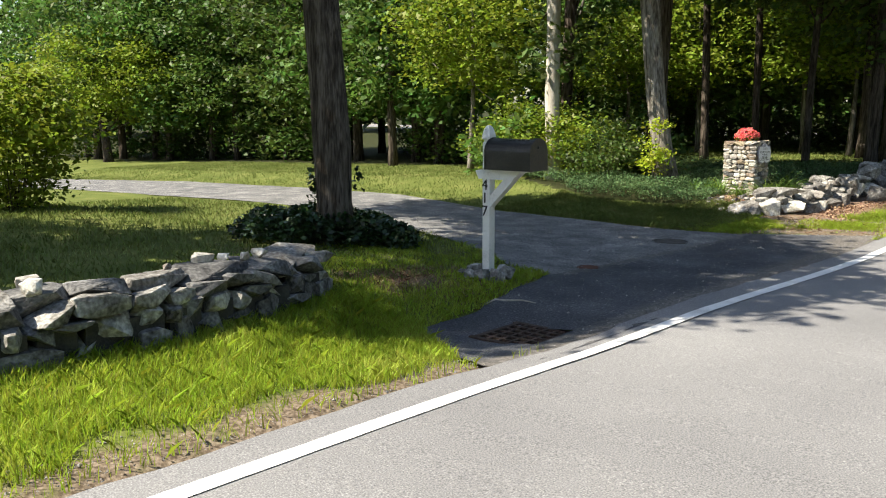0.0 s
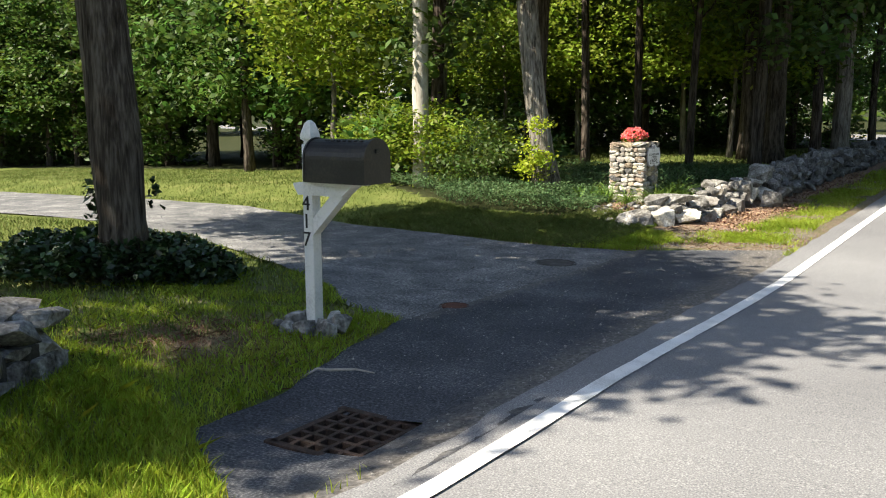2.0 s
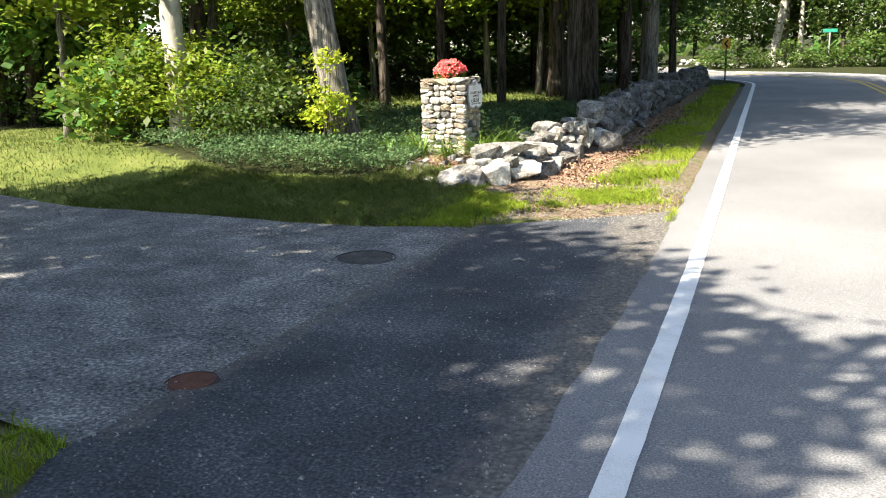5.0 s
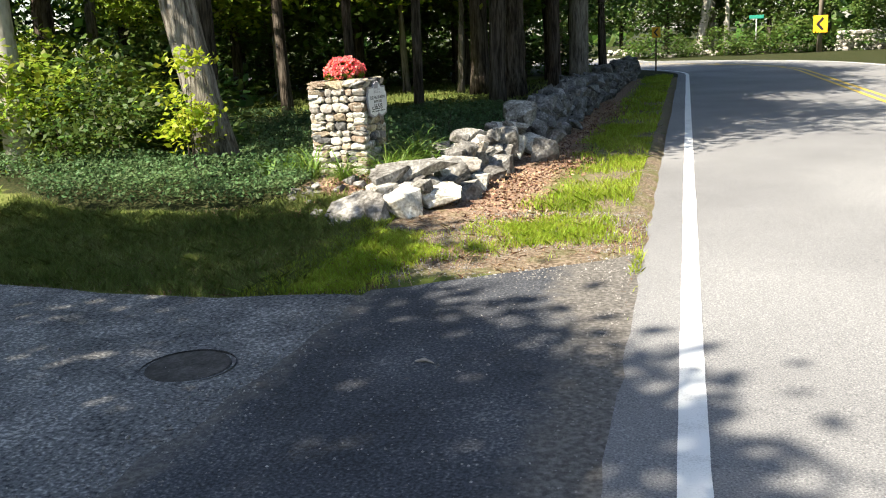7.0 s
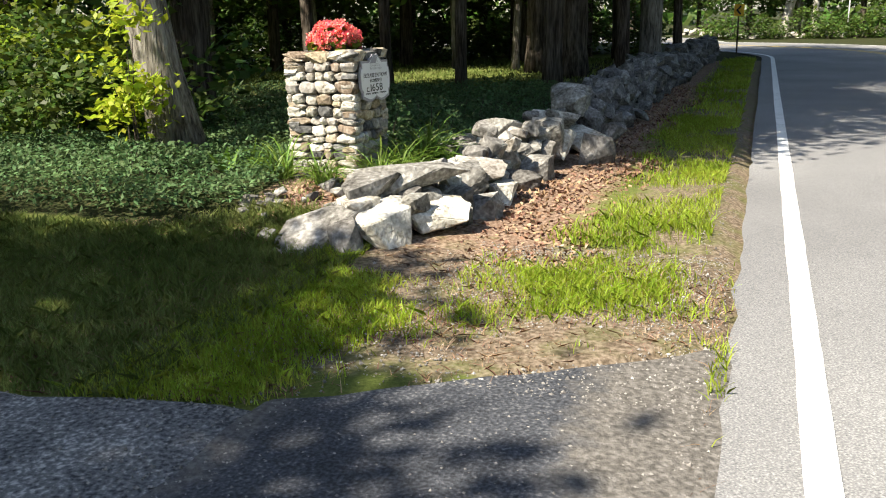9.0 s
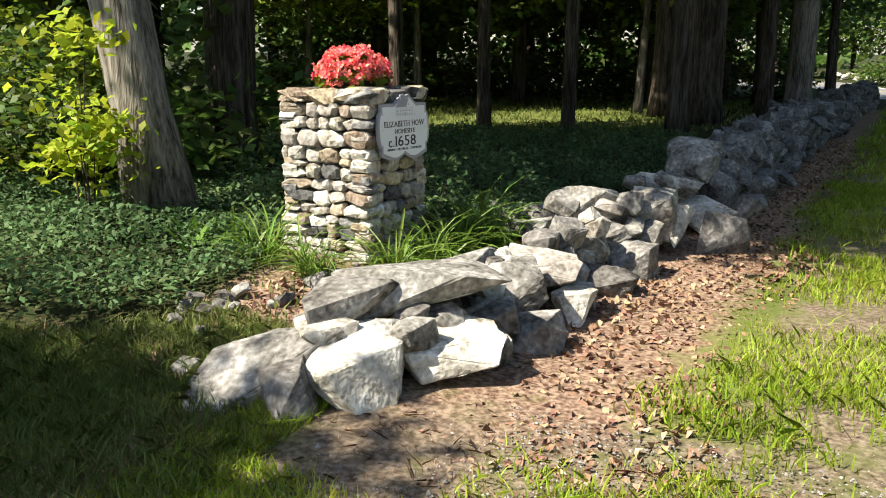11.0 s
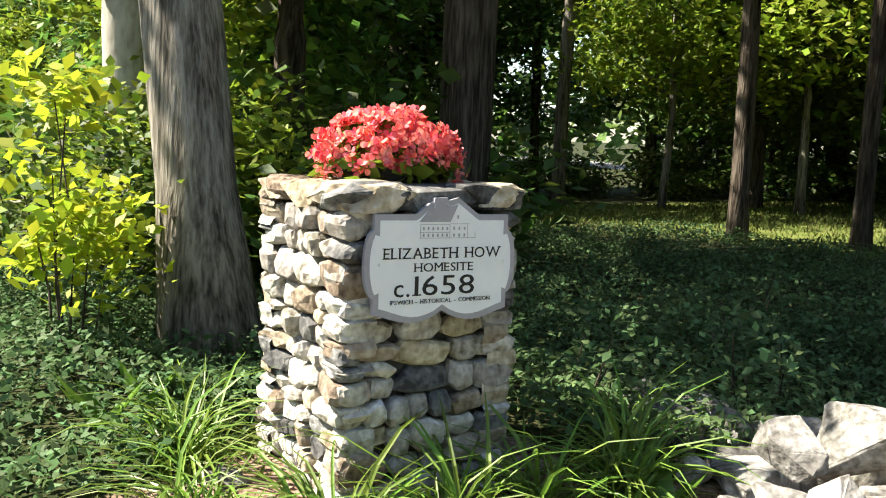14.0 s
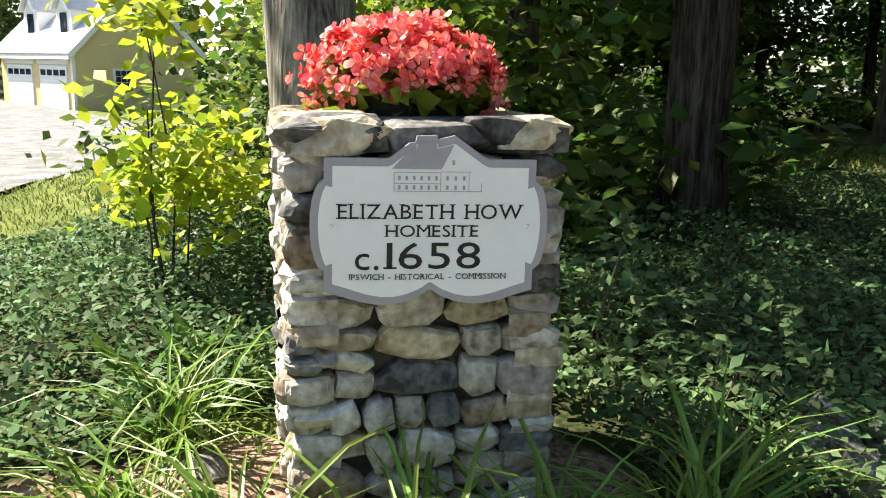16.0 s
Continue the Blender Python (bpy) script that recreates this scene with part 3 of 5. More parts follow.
def build_wall_far():
    """The tumbled wall by the pillar, which grows taller along the road."""
    wall = thing("fieldstone_wall", label="tumbled lichen-spotted fieldstone wall beside road verge", category="stone wall", kind="structure")
    r = random.Random(23)
    g = hgt
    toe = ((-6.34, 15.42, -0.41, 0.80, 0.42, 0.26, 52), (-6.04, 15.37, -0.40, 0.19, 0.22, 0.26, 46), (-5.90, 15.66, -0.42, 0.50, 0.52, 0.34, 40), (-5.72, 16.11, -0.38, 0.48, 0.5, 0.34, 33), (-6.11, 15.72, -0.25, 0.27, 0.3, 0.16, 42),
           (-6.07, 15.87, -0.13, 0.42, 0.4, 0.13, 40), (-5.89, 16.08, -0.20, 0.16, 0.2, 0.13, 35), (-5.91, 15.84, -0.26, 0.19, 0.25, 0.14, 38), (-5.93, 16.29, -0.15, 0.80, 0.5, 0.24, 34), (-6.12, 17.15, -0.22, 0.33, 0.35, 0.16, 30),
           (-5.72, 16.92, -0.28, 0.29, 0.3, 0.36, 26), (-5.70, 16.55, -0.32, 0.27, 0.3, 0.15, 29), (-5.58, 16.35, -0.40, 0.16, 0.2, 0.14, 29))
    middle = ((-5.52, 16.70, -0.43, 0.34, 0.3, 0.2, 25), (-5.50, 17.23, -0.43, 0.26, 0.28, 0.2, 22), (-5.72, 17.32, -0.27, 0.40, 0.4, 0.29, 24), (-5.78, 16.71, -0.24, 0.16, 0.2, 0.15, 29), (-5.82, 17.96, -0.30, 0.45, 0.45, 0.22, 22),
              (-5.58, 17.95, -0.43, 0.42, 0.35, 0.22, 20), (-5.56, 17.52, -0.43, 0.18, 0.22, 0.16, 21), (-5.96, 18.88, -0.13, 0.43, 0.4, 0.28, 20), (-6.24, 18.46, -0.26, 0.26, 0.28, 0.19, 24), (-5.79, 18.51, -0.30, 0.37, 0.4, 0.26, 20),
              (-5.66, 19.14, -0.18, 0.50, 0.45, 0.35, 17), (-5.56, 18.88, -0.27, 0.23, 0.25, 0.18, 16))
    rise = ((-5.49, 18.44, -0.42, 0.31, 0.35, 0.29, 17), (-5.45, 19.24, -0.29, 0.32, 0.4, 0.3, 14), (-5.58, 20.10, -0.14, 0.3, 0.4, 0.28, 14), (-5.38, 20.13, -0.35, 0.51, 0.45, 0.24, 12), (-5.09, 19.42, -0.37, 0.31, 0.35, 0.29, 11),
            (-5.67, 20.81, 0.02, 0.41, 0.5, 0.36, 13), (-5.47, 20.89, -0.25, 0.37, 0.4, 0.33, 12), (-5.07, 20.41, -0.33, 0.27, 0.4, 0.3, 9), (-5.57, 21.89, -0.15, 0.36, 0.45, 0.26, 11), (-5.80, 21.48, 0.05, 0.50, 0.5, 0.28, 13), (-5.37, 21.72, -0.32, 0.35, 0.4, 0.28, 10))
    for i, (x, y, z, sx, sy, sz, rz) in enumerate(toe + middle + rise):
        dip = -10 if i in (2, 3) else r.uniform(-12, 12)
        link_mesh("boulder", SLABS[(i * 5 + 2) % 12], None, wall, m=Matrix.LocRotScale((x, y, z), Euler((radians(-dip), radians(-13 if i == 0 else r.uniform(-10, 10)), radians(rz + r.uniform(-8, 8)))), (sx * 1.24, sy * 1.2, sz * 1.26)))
    for k in range(120):
        y = r.uniform(15.75, 21.4)
        low = float(step(16.2, 18.5, y))
        w = r.uniform(0.11, 0.27)
        x = r.uniform(-6.1, -5.75) + 0.15 * low
        stone(BOULDERS, wall, x, y, -0.43 + r.uniform(0, 0.18 + 0.24 * low), w * 1.25, w, w * r.uniform(0.6, 0.95), 20, None, r)
    y = 21.2
    while y < 44:
        top = 0.34 + 0.18 * step(20.5, 22.5, y)
        depth = 0.5
        cx = -5.55 + 0.1 * step(24, 40, y)
        zz = 0.0
        while zz < top:
            h = r.uniform(0.14, 0.24)
            narrow = 1 - 0.5 * zz / max(top, 0.5)
            for side in (1, 0, -1) if zz + h > top else (1, -1):
                w = r.uniform(0.17, 0.36) * (1.0 if y < 26 else 1.3)
                # past y 21 the wall's shade is put into darker stone colour
                stone(SHADE_STONES[:3] if y < 24 else SHADE_STONES[3:], wall, cx + side * depth * 0.5 * narrow + r.uniform(-0.09, 0.09), y + r.uniform(-0.14, 0.14),
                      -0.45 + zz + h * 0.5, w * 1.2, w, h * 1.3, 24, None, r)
            zz += h * 0.95
        y += 0.29 if y < 26 else 0.48
    core = bmesh.new()
    for k in range(44):
        yy = 22.2 + k * 0.5
        tall = float(step(19.6, 22.5, yy))
        box(0.30, 0.52, 0.2 + 0.3 * tall, -5.62 + 0.1 * float(step(24, 40, yy)), yy, -0.40 + 0.15 * tall, bm=core)
    part("rubble_core", core, M_MORTAR, wall)
    for x, yy, w, h in ((-7.08, 18.78, 0.24, 0.17), (-6.92, 18.66, 0.19, 0.15), (-6.72, 18.62, 0.16, 0.20), (-6.66, 18.84, 0.27, 0.19), (-6.44, 18.62, 0.20, 0.16), (-6.42, 18.92, 0.34, 0.24),
                         (-6.2, 18.74, 0.24, 0.22), (-6.12, 19.12, 0.42, 0.36), (-6.86, 18.94, 0.2, 0.15), (-6.5, 18.45, 0.12, 0.10), (-6.25, 18.5, 0.15, 0.13)):
        stone(BOULDERS, wall, x, yy, g(x, yy) + h * 0.36, w * 1.2, w, h, 16, None, r)
    for k in range(26):
        x, yy = r.uniform(-7.2, -6.5), r.uniform(15.4, 17.0)
        w = r.uniform(0.04, 0.12)
        ob = stone(STONES, None, x, yy, g(x, yy) + w * 0.25, w * 1.3, w, w * 0.8, 15, None, r, "loose_stone")
        tagged(ob, "small loose grey stone lying on bare soil", "stone", "loose stones")


# ---- the gate pillar ----
PX0, PX1, PY0, PY1 = -7.40, -6.745, 17.04, 17.725
P_FOOT, P_TOP = -0.36, 0.70


def build_pillar():
    pil = thing("stone_pillar", (PX0 + PX1) / 2, (PY0 + PY1) / 2, P_FOOT, label="square pale fieldstone gate pillar with flat cap stones", category="pillar")
    cx, cy = (PX0 + PX1) / 2, (PY0 + PY1) / 2
    hx, hy = (PX1 - PX0) / 2, (PY1 - PY0) / 2
    H = P_TOP - P_FOOT
    part("mortar_core", box(2 * hx - 0.12, 2 * hy - 0.12, H, 0, 0, H / 2), M_MORTAR, pil)
    r = random.Random(5)

    def cells(u0, u1, v0, v1):
        """Split a face into uneven stone-sized fields."""
        w, h = u1 - u0, v1 - v0
        if (w < 0.23 and h < 0.135 and r.random() < 0.7) or (w < 0.15 and h < 0.10):
            return [(u0, u1, v0, v1)]
        f = r.uniform(0.30, 0.70)
        if w > h * r.uniform(1.15, 2.1):
            return cells(u0, u0 + w * f, v0, v1) + cells(u0 + w * f, u1, v0, v1)
        return cells(u0, u1, v0, v0 + h * f) + cells(u0, u1, v0 + h * f, v1)

    def rubble(w, h, d):
        """One laid stone: an uneven rounded outline with a bulging, chipped front."""
        bm = bmesh.new()
        n = 9
        turn = r.uniform(0, 6.28)
        rim = []
        for k in range(n):
            a = turn + 2 * math.pi * (k + r.uniform(-0.3, 0.3)) / n
            c, q = math.cos(a), math.sin(a)
            e = (abs(c) ** 5.0 + abs(q) ** 5.0) ** (-1 / 5.0) * r.uniform(0.87, 1.08)
            rim.append((c * e * w / 2, q * e * h / 2))
        lean = (r.uniform(-0.2, 0.2), r.uniform(-0.2, 0.2))
        rings = []
        for grow, depth in ((0.98, -d), (1.05, -d * 0.24), (0.99, -d * 0.10), (0.80, 0.0)):
            rings.append([bm.verts.new((x * grow * (r.uniform(0.95, 1.03)), depth + (x * lean[0] + z * lean[1] if depth > -d else 0) + r.uniform(-0.005, 0.005), z * grow * r.uniform(0.95, 1.03))) for x, z in rim])
        mid = bm.verts.new((r.uniform(-0.15, 0.15) * w, r.uniform(0.0, 0.014), r.uniform(-0.15, 0.15) * h))
        for lo, hi in zip(rings, rings[1:]):
            for k in range(n):
                bm.faces.new((lo[k], lo[(k + 1) % n], hi[(k + 1) % n], hi[k]))
        for k in range(n):
            bm.faces.new((rings[-1][k], rings[-1][(k + 1) % n], mid))
        return bm

    for face in range(4):
        half, out = (hx, hy) if face % 2 == 0 else (hy, hx)
        z = 0.0
        for tall in (H,):
            for u0, u1, v0, v1 in cells(-half - 0.01, half + 0.01, z, z + tall):
                m = Matrix.Rotation(radians(90 * face + 180), 4, "Z") @ Matrix.Translation(((u0 + u1) / 2, out + r.uniform(-0.018, 0.012), (v0 + v1) / 2)) @ Matrix.Rotation(radians(r.uniform(-9, 9)), 4, "Y")
                stuff = r.choices((M_PALE, M_TAN, M_SLATE), (0.66, 0.24, 0.10))[0]
                part("stone", rubble((u1 - u0) * 0.99, (v1 - v0) * 0.99, 0.12), stuff, pil, m=m)
            z += tall
    for face in range(4):
        half, out = (hx, hy) if face % 2 == 0 else (hy, hx)
        s = -half - 0.012
        while s < half - 0.02:
            w = min(r.uniform(0.2, 0.34), half + 0.012 - s)
            if half + 0.012 - s - w < 0.1:
                w = half + 0.012 - s
            m = Matrix.Rotation(radians(90 * face), 4, "Z") @ Matrix.Translation((s + w / 2, -(out - 0.115), H + 0.036 + r.uniform(-0.006, 0.006)))
            m = m @ Euler((radians(r.uniform(-3, 3)), radians(r.uniform(-2, 2)), radians(r.uniform(-3, 3)))).to_matrix().to_4x4() @ Matrix.Diagonal((w * 1.05, 0.27, r.uniform(0.08, 0.1), 1))
            link_mesh("cap_stone", CAPS[r.randrange(6)], None, pil, m=m)
            s += w


def text(name, body, size, parent, u, v, mat=M_BLACK, align="CENTER", depth=0.0008, frame_m=None, width=0.0):
    cu = bpy.data.curves.new(name, "FONT")
    cu.body, cu.size, cu.align_x, cu.align_y, cu.extrude = body, size, align, "CENTER", depth
    cu.resolution_u = 3
    cu.materials.append(mat)
    ob = new(name, cu)
    stretch = 1.0
    if width:
        bpy.context.view_layer.update()
        stretch = width / ob.dimensions.x
    ob.parent = parent
    ob.matrix_basis = (frame_m or Matrix()) @ Matrix.Translation((u, v, 0)) @ Matrix.Diagonal((stretch, 1, 1, 1))
    return ob


# where a capital carries serifs: share of its width, and top (1) or foot (0)
SERIFS = {"E": ((0.1, 1), (0.1, 0)), "L": ((0.1, 1), (0.1, 0)), "I": ((0.5, 1), (0.5, 0)), "A": ((0.06, 0), (0.94, 0)), "B": ((0.1, 1), (0.1, 0)), "T": ((0.5, 0),), "H": ((0.08, 1), (0.08, 0), (0.92, 1), (0.92, 0)),
          "W": ((0.05, 1), (0.95, 1)), "M": ((0.08, 1), (0.08, 0), (0.92, 1), (0.92, 0)), "P": ((0.1, 1), (0.1, 0)), "R": ((0.1, 1), (0.1, 0), (0.92, 0)), "N": ((0.1, 1), (0.1, 0), (0.9, 1)), "1": ((0.62, 0),)}


def serif_line(body, size, parent, u, v, width):
    """A line of capitals with small serif bars at their stems, set to the given width."""
    row = []
    for ch in body:
        if ch == " ":
            row.append(None)
            continue
        cu = bpy.data.curves.new("letter", "FONT")
        cu.body, cu.size, cu.extrude, cu.resolution_u = ch, size, 0.0008, 3
        cu.materials.append(M_BLACK)
        row.append(new("letter", cu))
    bpy.context.view_layer.update()
    gap = size * 0.11
    boxes = [None if ob is None else (min(c[0] for c in ob.bound_box), max(c[0] for c in ob.bound_box)) for ob in row]
    total = sum(size * 0.32 if b is None else b[1] - b[0] for b in boxes) + gap * (len(row) - 1)
    k = width / total
    cap = size * 0.70
    x = -total / 2
    for ch, ob, b in zip(body, row, boxes):
        if ob is None:
            x += size * 0.32 + gap
            continue
        ob.parent = parent
        ob.matrix_basis = Matrix.Translation((u, v - cap / 2, 0.0212)) @ Matrix.Diagonal((k, 1, 1, 1)) @ Matrix.Translation((x - b[0], 0, 0))
        for share, top in SERIFS.get(ch, ()):
            bar = box(cap * 0.34 * k, cap * 0.07, 0.0008, u + k * (x + share * (b[1] - b[0])), v - cap / 2 + (cap * 0.965 if top else cap * 0.035), 0.0212)
            part("serif", bar, M_BLACK, parent)
        x += b[1] - b[0] + gap


def build_sign():
    """The plaque: its own x runs along the pillar's face, its own y up, its own z out of the face."""
    sg = new("plaque")
    sg.empty_display_size = 0.1
    sg.matrix_basis = Matrix.Translation((-6.712, 17.38, 0.532)) @ Matrix(((0, 0, 1, 0), (1, 0, 0, 0), (0, 1, 0, 0), (0, 0, 0, 1))) @ pose(0, 0, 0, -2, -3, -0.8)
    tagged(sg, "white painted historical plaque with grey border on pillar", "sign")

    def outline(k):
        w, h = 0.252 - k, 0.158 - k
        pts = [(-w, h), (-0.105, h), (-0.095, h + 0.004), (-0.055, h + 0.036), (-0.04, h + 0.038), (-0.037, h + 0.053), (0.010, h + 0.055), (0.013, h + 0.045),
               (0.053, h + 0.055), (0.120, h + 0.008), (0.135, h), (w, h), (w, h - 0.05)]
        pts += [(w + 0.033 * math.cos(a), 0.108 * math.sin(a) * (1 - k)) for a in np.linspace(1.1, -1.1, 9)]
        pts += [(w, -h + 0.05), (w, -h)]
        pts += [(w * (1 - i / 8) if i else w, -h - 0.033 * math.sin(math.pi * (i / 8) ** 1.2)) for i in range(1, 8)]
        pts += [(0.0, -h + 0.004)]
        pts += [(-w * i / 8, -h - 0.033 * math.sin(math.pi * ((8 - i) / 8) ** 1.2)) for i in range(1, 8)]
        pts += [(-w, -h), (-w, -h + 0.05)]
        pts += [(-w - 0.033 * math.cos(a), 0.108 * math.sin(a) * (1 - k)) for a in np.linspace(-1.1, 1.1, 9)]
        pts += [(-w, h - 0.05)]
        return pts[::-1]

    part("border_board", prism(outline(0.0), 0.018), M_SIGN_GREY, sg, "grey moulded border of the plaque")
    part("face_panel", prism(outline(0.019), 0.003, m=Matrix.Translation((0, 0, 0.017))), M_SIGN, sg, "white lettered panel of the plaque")
    lift = lambda dz: Matrix.Translation((0, 0, dz))
    hs = part("house_drawing", prism([(-0.095, 0.134), (-0.055, 0.178), (-0.038, 0.180), (-0.036, 0.193), (0.008, 0.194), (0.011, 0.182), (0.050, 0.191), (0.022, 0.134)], 0.0008, m=lift(0.0205)), M_SIGN_GREY, sg, "grey drawing of an old house")
    ln = bmesh.new()
    for x0, x1, y in ((-0.09, 0.02, 0.100), (-0.09, 0.12, 0.082), (0.02, 0.095, 0.128), (-0.09, 0.02, 0.126)):
        box(x1 - x0, 0.0014, 0.0008, (x0 + x1) / 2, y, 0.0209, bm=ln)
    for x in (-0.09, 0.02, 0.088, 0.118):
        box(0.0014, 0.044 if x < 0.1 else 0.02, 0.0008, x, 0.104 if x < 0.1 else 0.092, 0.0209, bm=ln)
    for k in range(6):
        for y in (0.113, 0.091):
            box(0.006, 0.010, 0.0008, -0.078 + k * 0.0175, y, 0.0211, bm=ln)
    for x in (0.036, 0.056, 0.076):
        for y in (0.113, 0.091):
            box(0.006, 0.010, 0.0008, x, y, 0.0211, bm=ln)
    box(0.006, 0.011, 0.0008, 0.05, 0.15, 0.0211, bm=ln)
    part("line_drawing", ln, M_SIGN_GREY, sg)
    lines = (("ELIZABETH HOW", 0.050, 0.0, 0.034, 0.440), ("HOMESITE", 0.040, 0.003, -0.012, 0.222), ("c.", 0.085, -0.152, -0.075, 0.056), ("1658", 0.092, 0.008, -0.071, 0.226), ("IPSWICH - HISTORICAL - COMMISSION", 0.0195, -0.004, -0.122, 0.378))
    for body, size, u, v, width in lines:
        serif_line(body, size, sg, u, v, width)
    for u in (-0.235, 0.235):
        bm = bmesh.new()
        bmesh.ops.create_uvsphere(bm, u_segments=8, v_segments=6, radius=0.005, matrix=Matrix.Translation((u, 0.0, 0.021)))
        part("screw", bm, M_TRIM, sg, "white painted screw head")


def build_flowers():
    """The pot of begonias on the pillar's top."""
    pot = thing("flower_pot", -7.08, 17.38, P_TOP + 0.0, label="dark pot of coral red begonias on pillar top", category="potted plant")
    bm = bmesh.new()
    rings = [(0.13, 0.0), (0.17, 0.12), (0.18, 0.13), (0.16, 0.13), (0.15, 0.10)]
    prev = None
    for rad, z in rings:
        ring = [bm.verts.new((rad * math.cos(a), rad * math.sin(a), z)) for a in np.linspace(0, 2 * math.pi, 20, endpoint=False)]
        if prev:
            for k in range(20):
                bm.faces.new((prev[k], prev[(k + 1) % 20], ring[(k + 1) % 20], ring[k]))
        prev = ring
    bm.faces.new(prev)
    part("pot", bm, M_MORTAR, pot, "dark plastic pot", smooth=True)
    g = np.random.default_rng(3)
    n = 900
    v = g.normal(size=(n, 3))
    v /= np.linalg.norm(v, axis=1)[:, None]
    v[:, 2] = np.abs(v[:, 2]) * 1.0 - 0.3 * (g.random(n) < 0.35)
    rad = g.uniform(0.6, 1.0, size=(n, 1))
    c = v * rad * (0.22, 0.26, 0.16) + (0, 0, 0.13)
    link_mesh("foliage", polys("foliage", leaves(c[:700], 0.07, 0.055, 0.4, gen=g), 4), M_LEAF_LIGHT, pot, "green begonia leaves")
    # each bloom: four petals round a centre
    k = 1500
    v = g.normal(size=(k, 3))
    v /= np.linalg.norm(v, axis=1)[:, None]
    v[:, 2] = np.abs(v[:, 2]) - 0.45 * (g.random(k) < 0.3)
    lump = 0.94 + 0.10 * np.sin(v[:, 0] * 7 + 1) * np.sin(v[:, 1] * 6) + g.normal(0, 0.05, k)
    c = v * lump[:, None] * (0.23, 0.265, 0.185) + (0, 0, 0.145)
    high = (c[:, 2] > 0.15 + 0.05 * g.normal(size=k)) | (c[:, 1] > 0.18) | (c[:, 1] < -0.22)
    high &= np.sin(v[:, 0] * 9 + 2) * np.sin(v[:, 1] * 8 + 1) * np.sin(v[:, 2] * 7) < 0.34
    c, v = c[high], v[high]
    out = []
    for p, d in zip(c, v):
        d = Vector(d) + Vector(g.normal(size=3) * 0.4)
        q = d.to_track_quat("Z", "Y")
        size = g.uniform(0.013, 0.026)
        spin = g.uniform(0, 6.28)
        for j in range(4):
            a = spin + j * math.pi / 2
            long = size * (1.15 if j % 2 else 0.8)
            for rr, da, dz in ((0.08, 0, 0), (0.7, -0.66, 0.12), (1.0, -0.42, 0.35), (1.12, 0, 0.42), (1.0, 0.42, 0.35), (0.7, 0.66, 0.12)):
                out.append(Vector(p) + q @ Vector((math.cos(a + da) * rr * long, math.sin(a + da) * rr * long, dz * size)))
    link_mesh("bloom_mass", polys("bloom_mass", np.array(out), 6), M_FLOWER, pot, "coral red begonia blooms")["kind"] = "stuff"


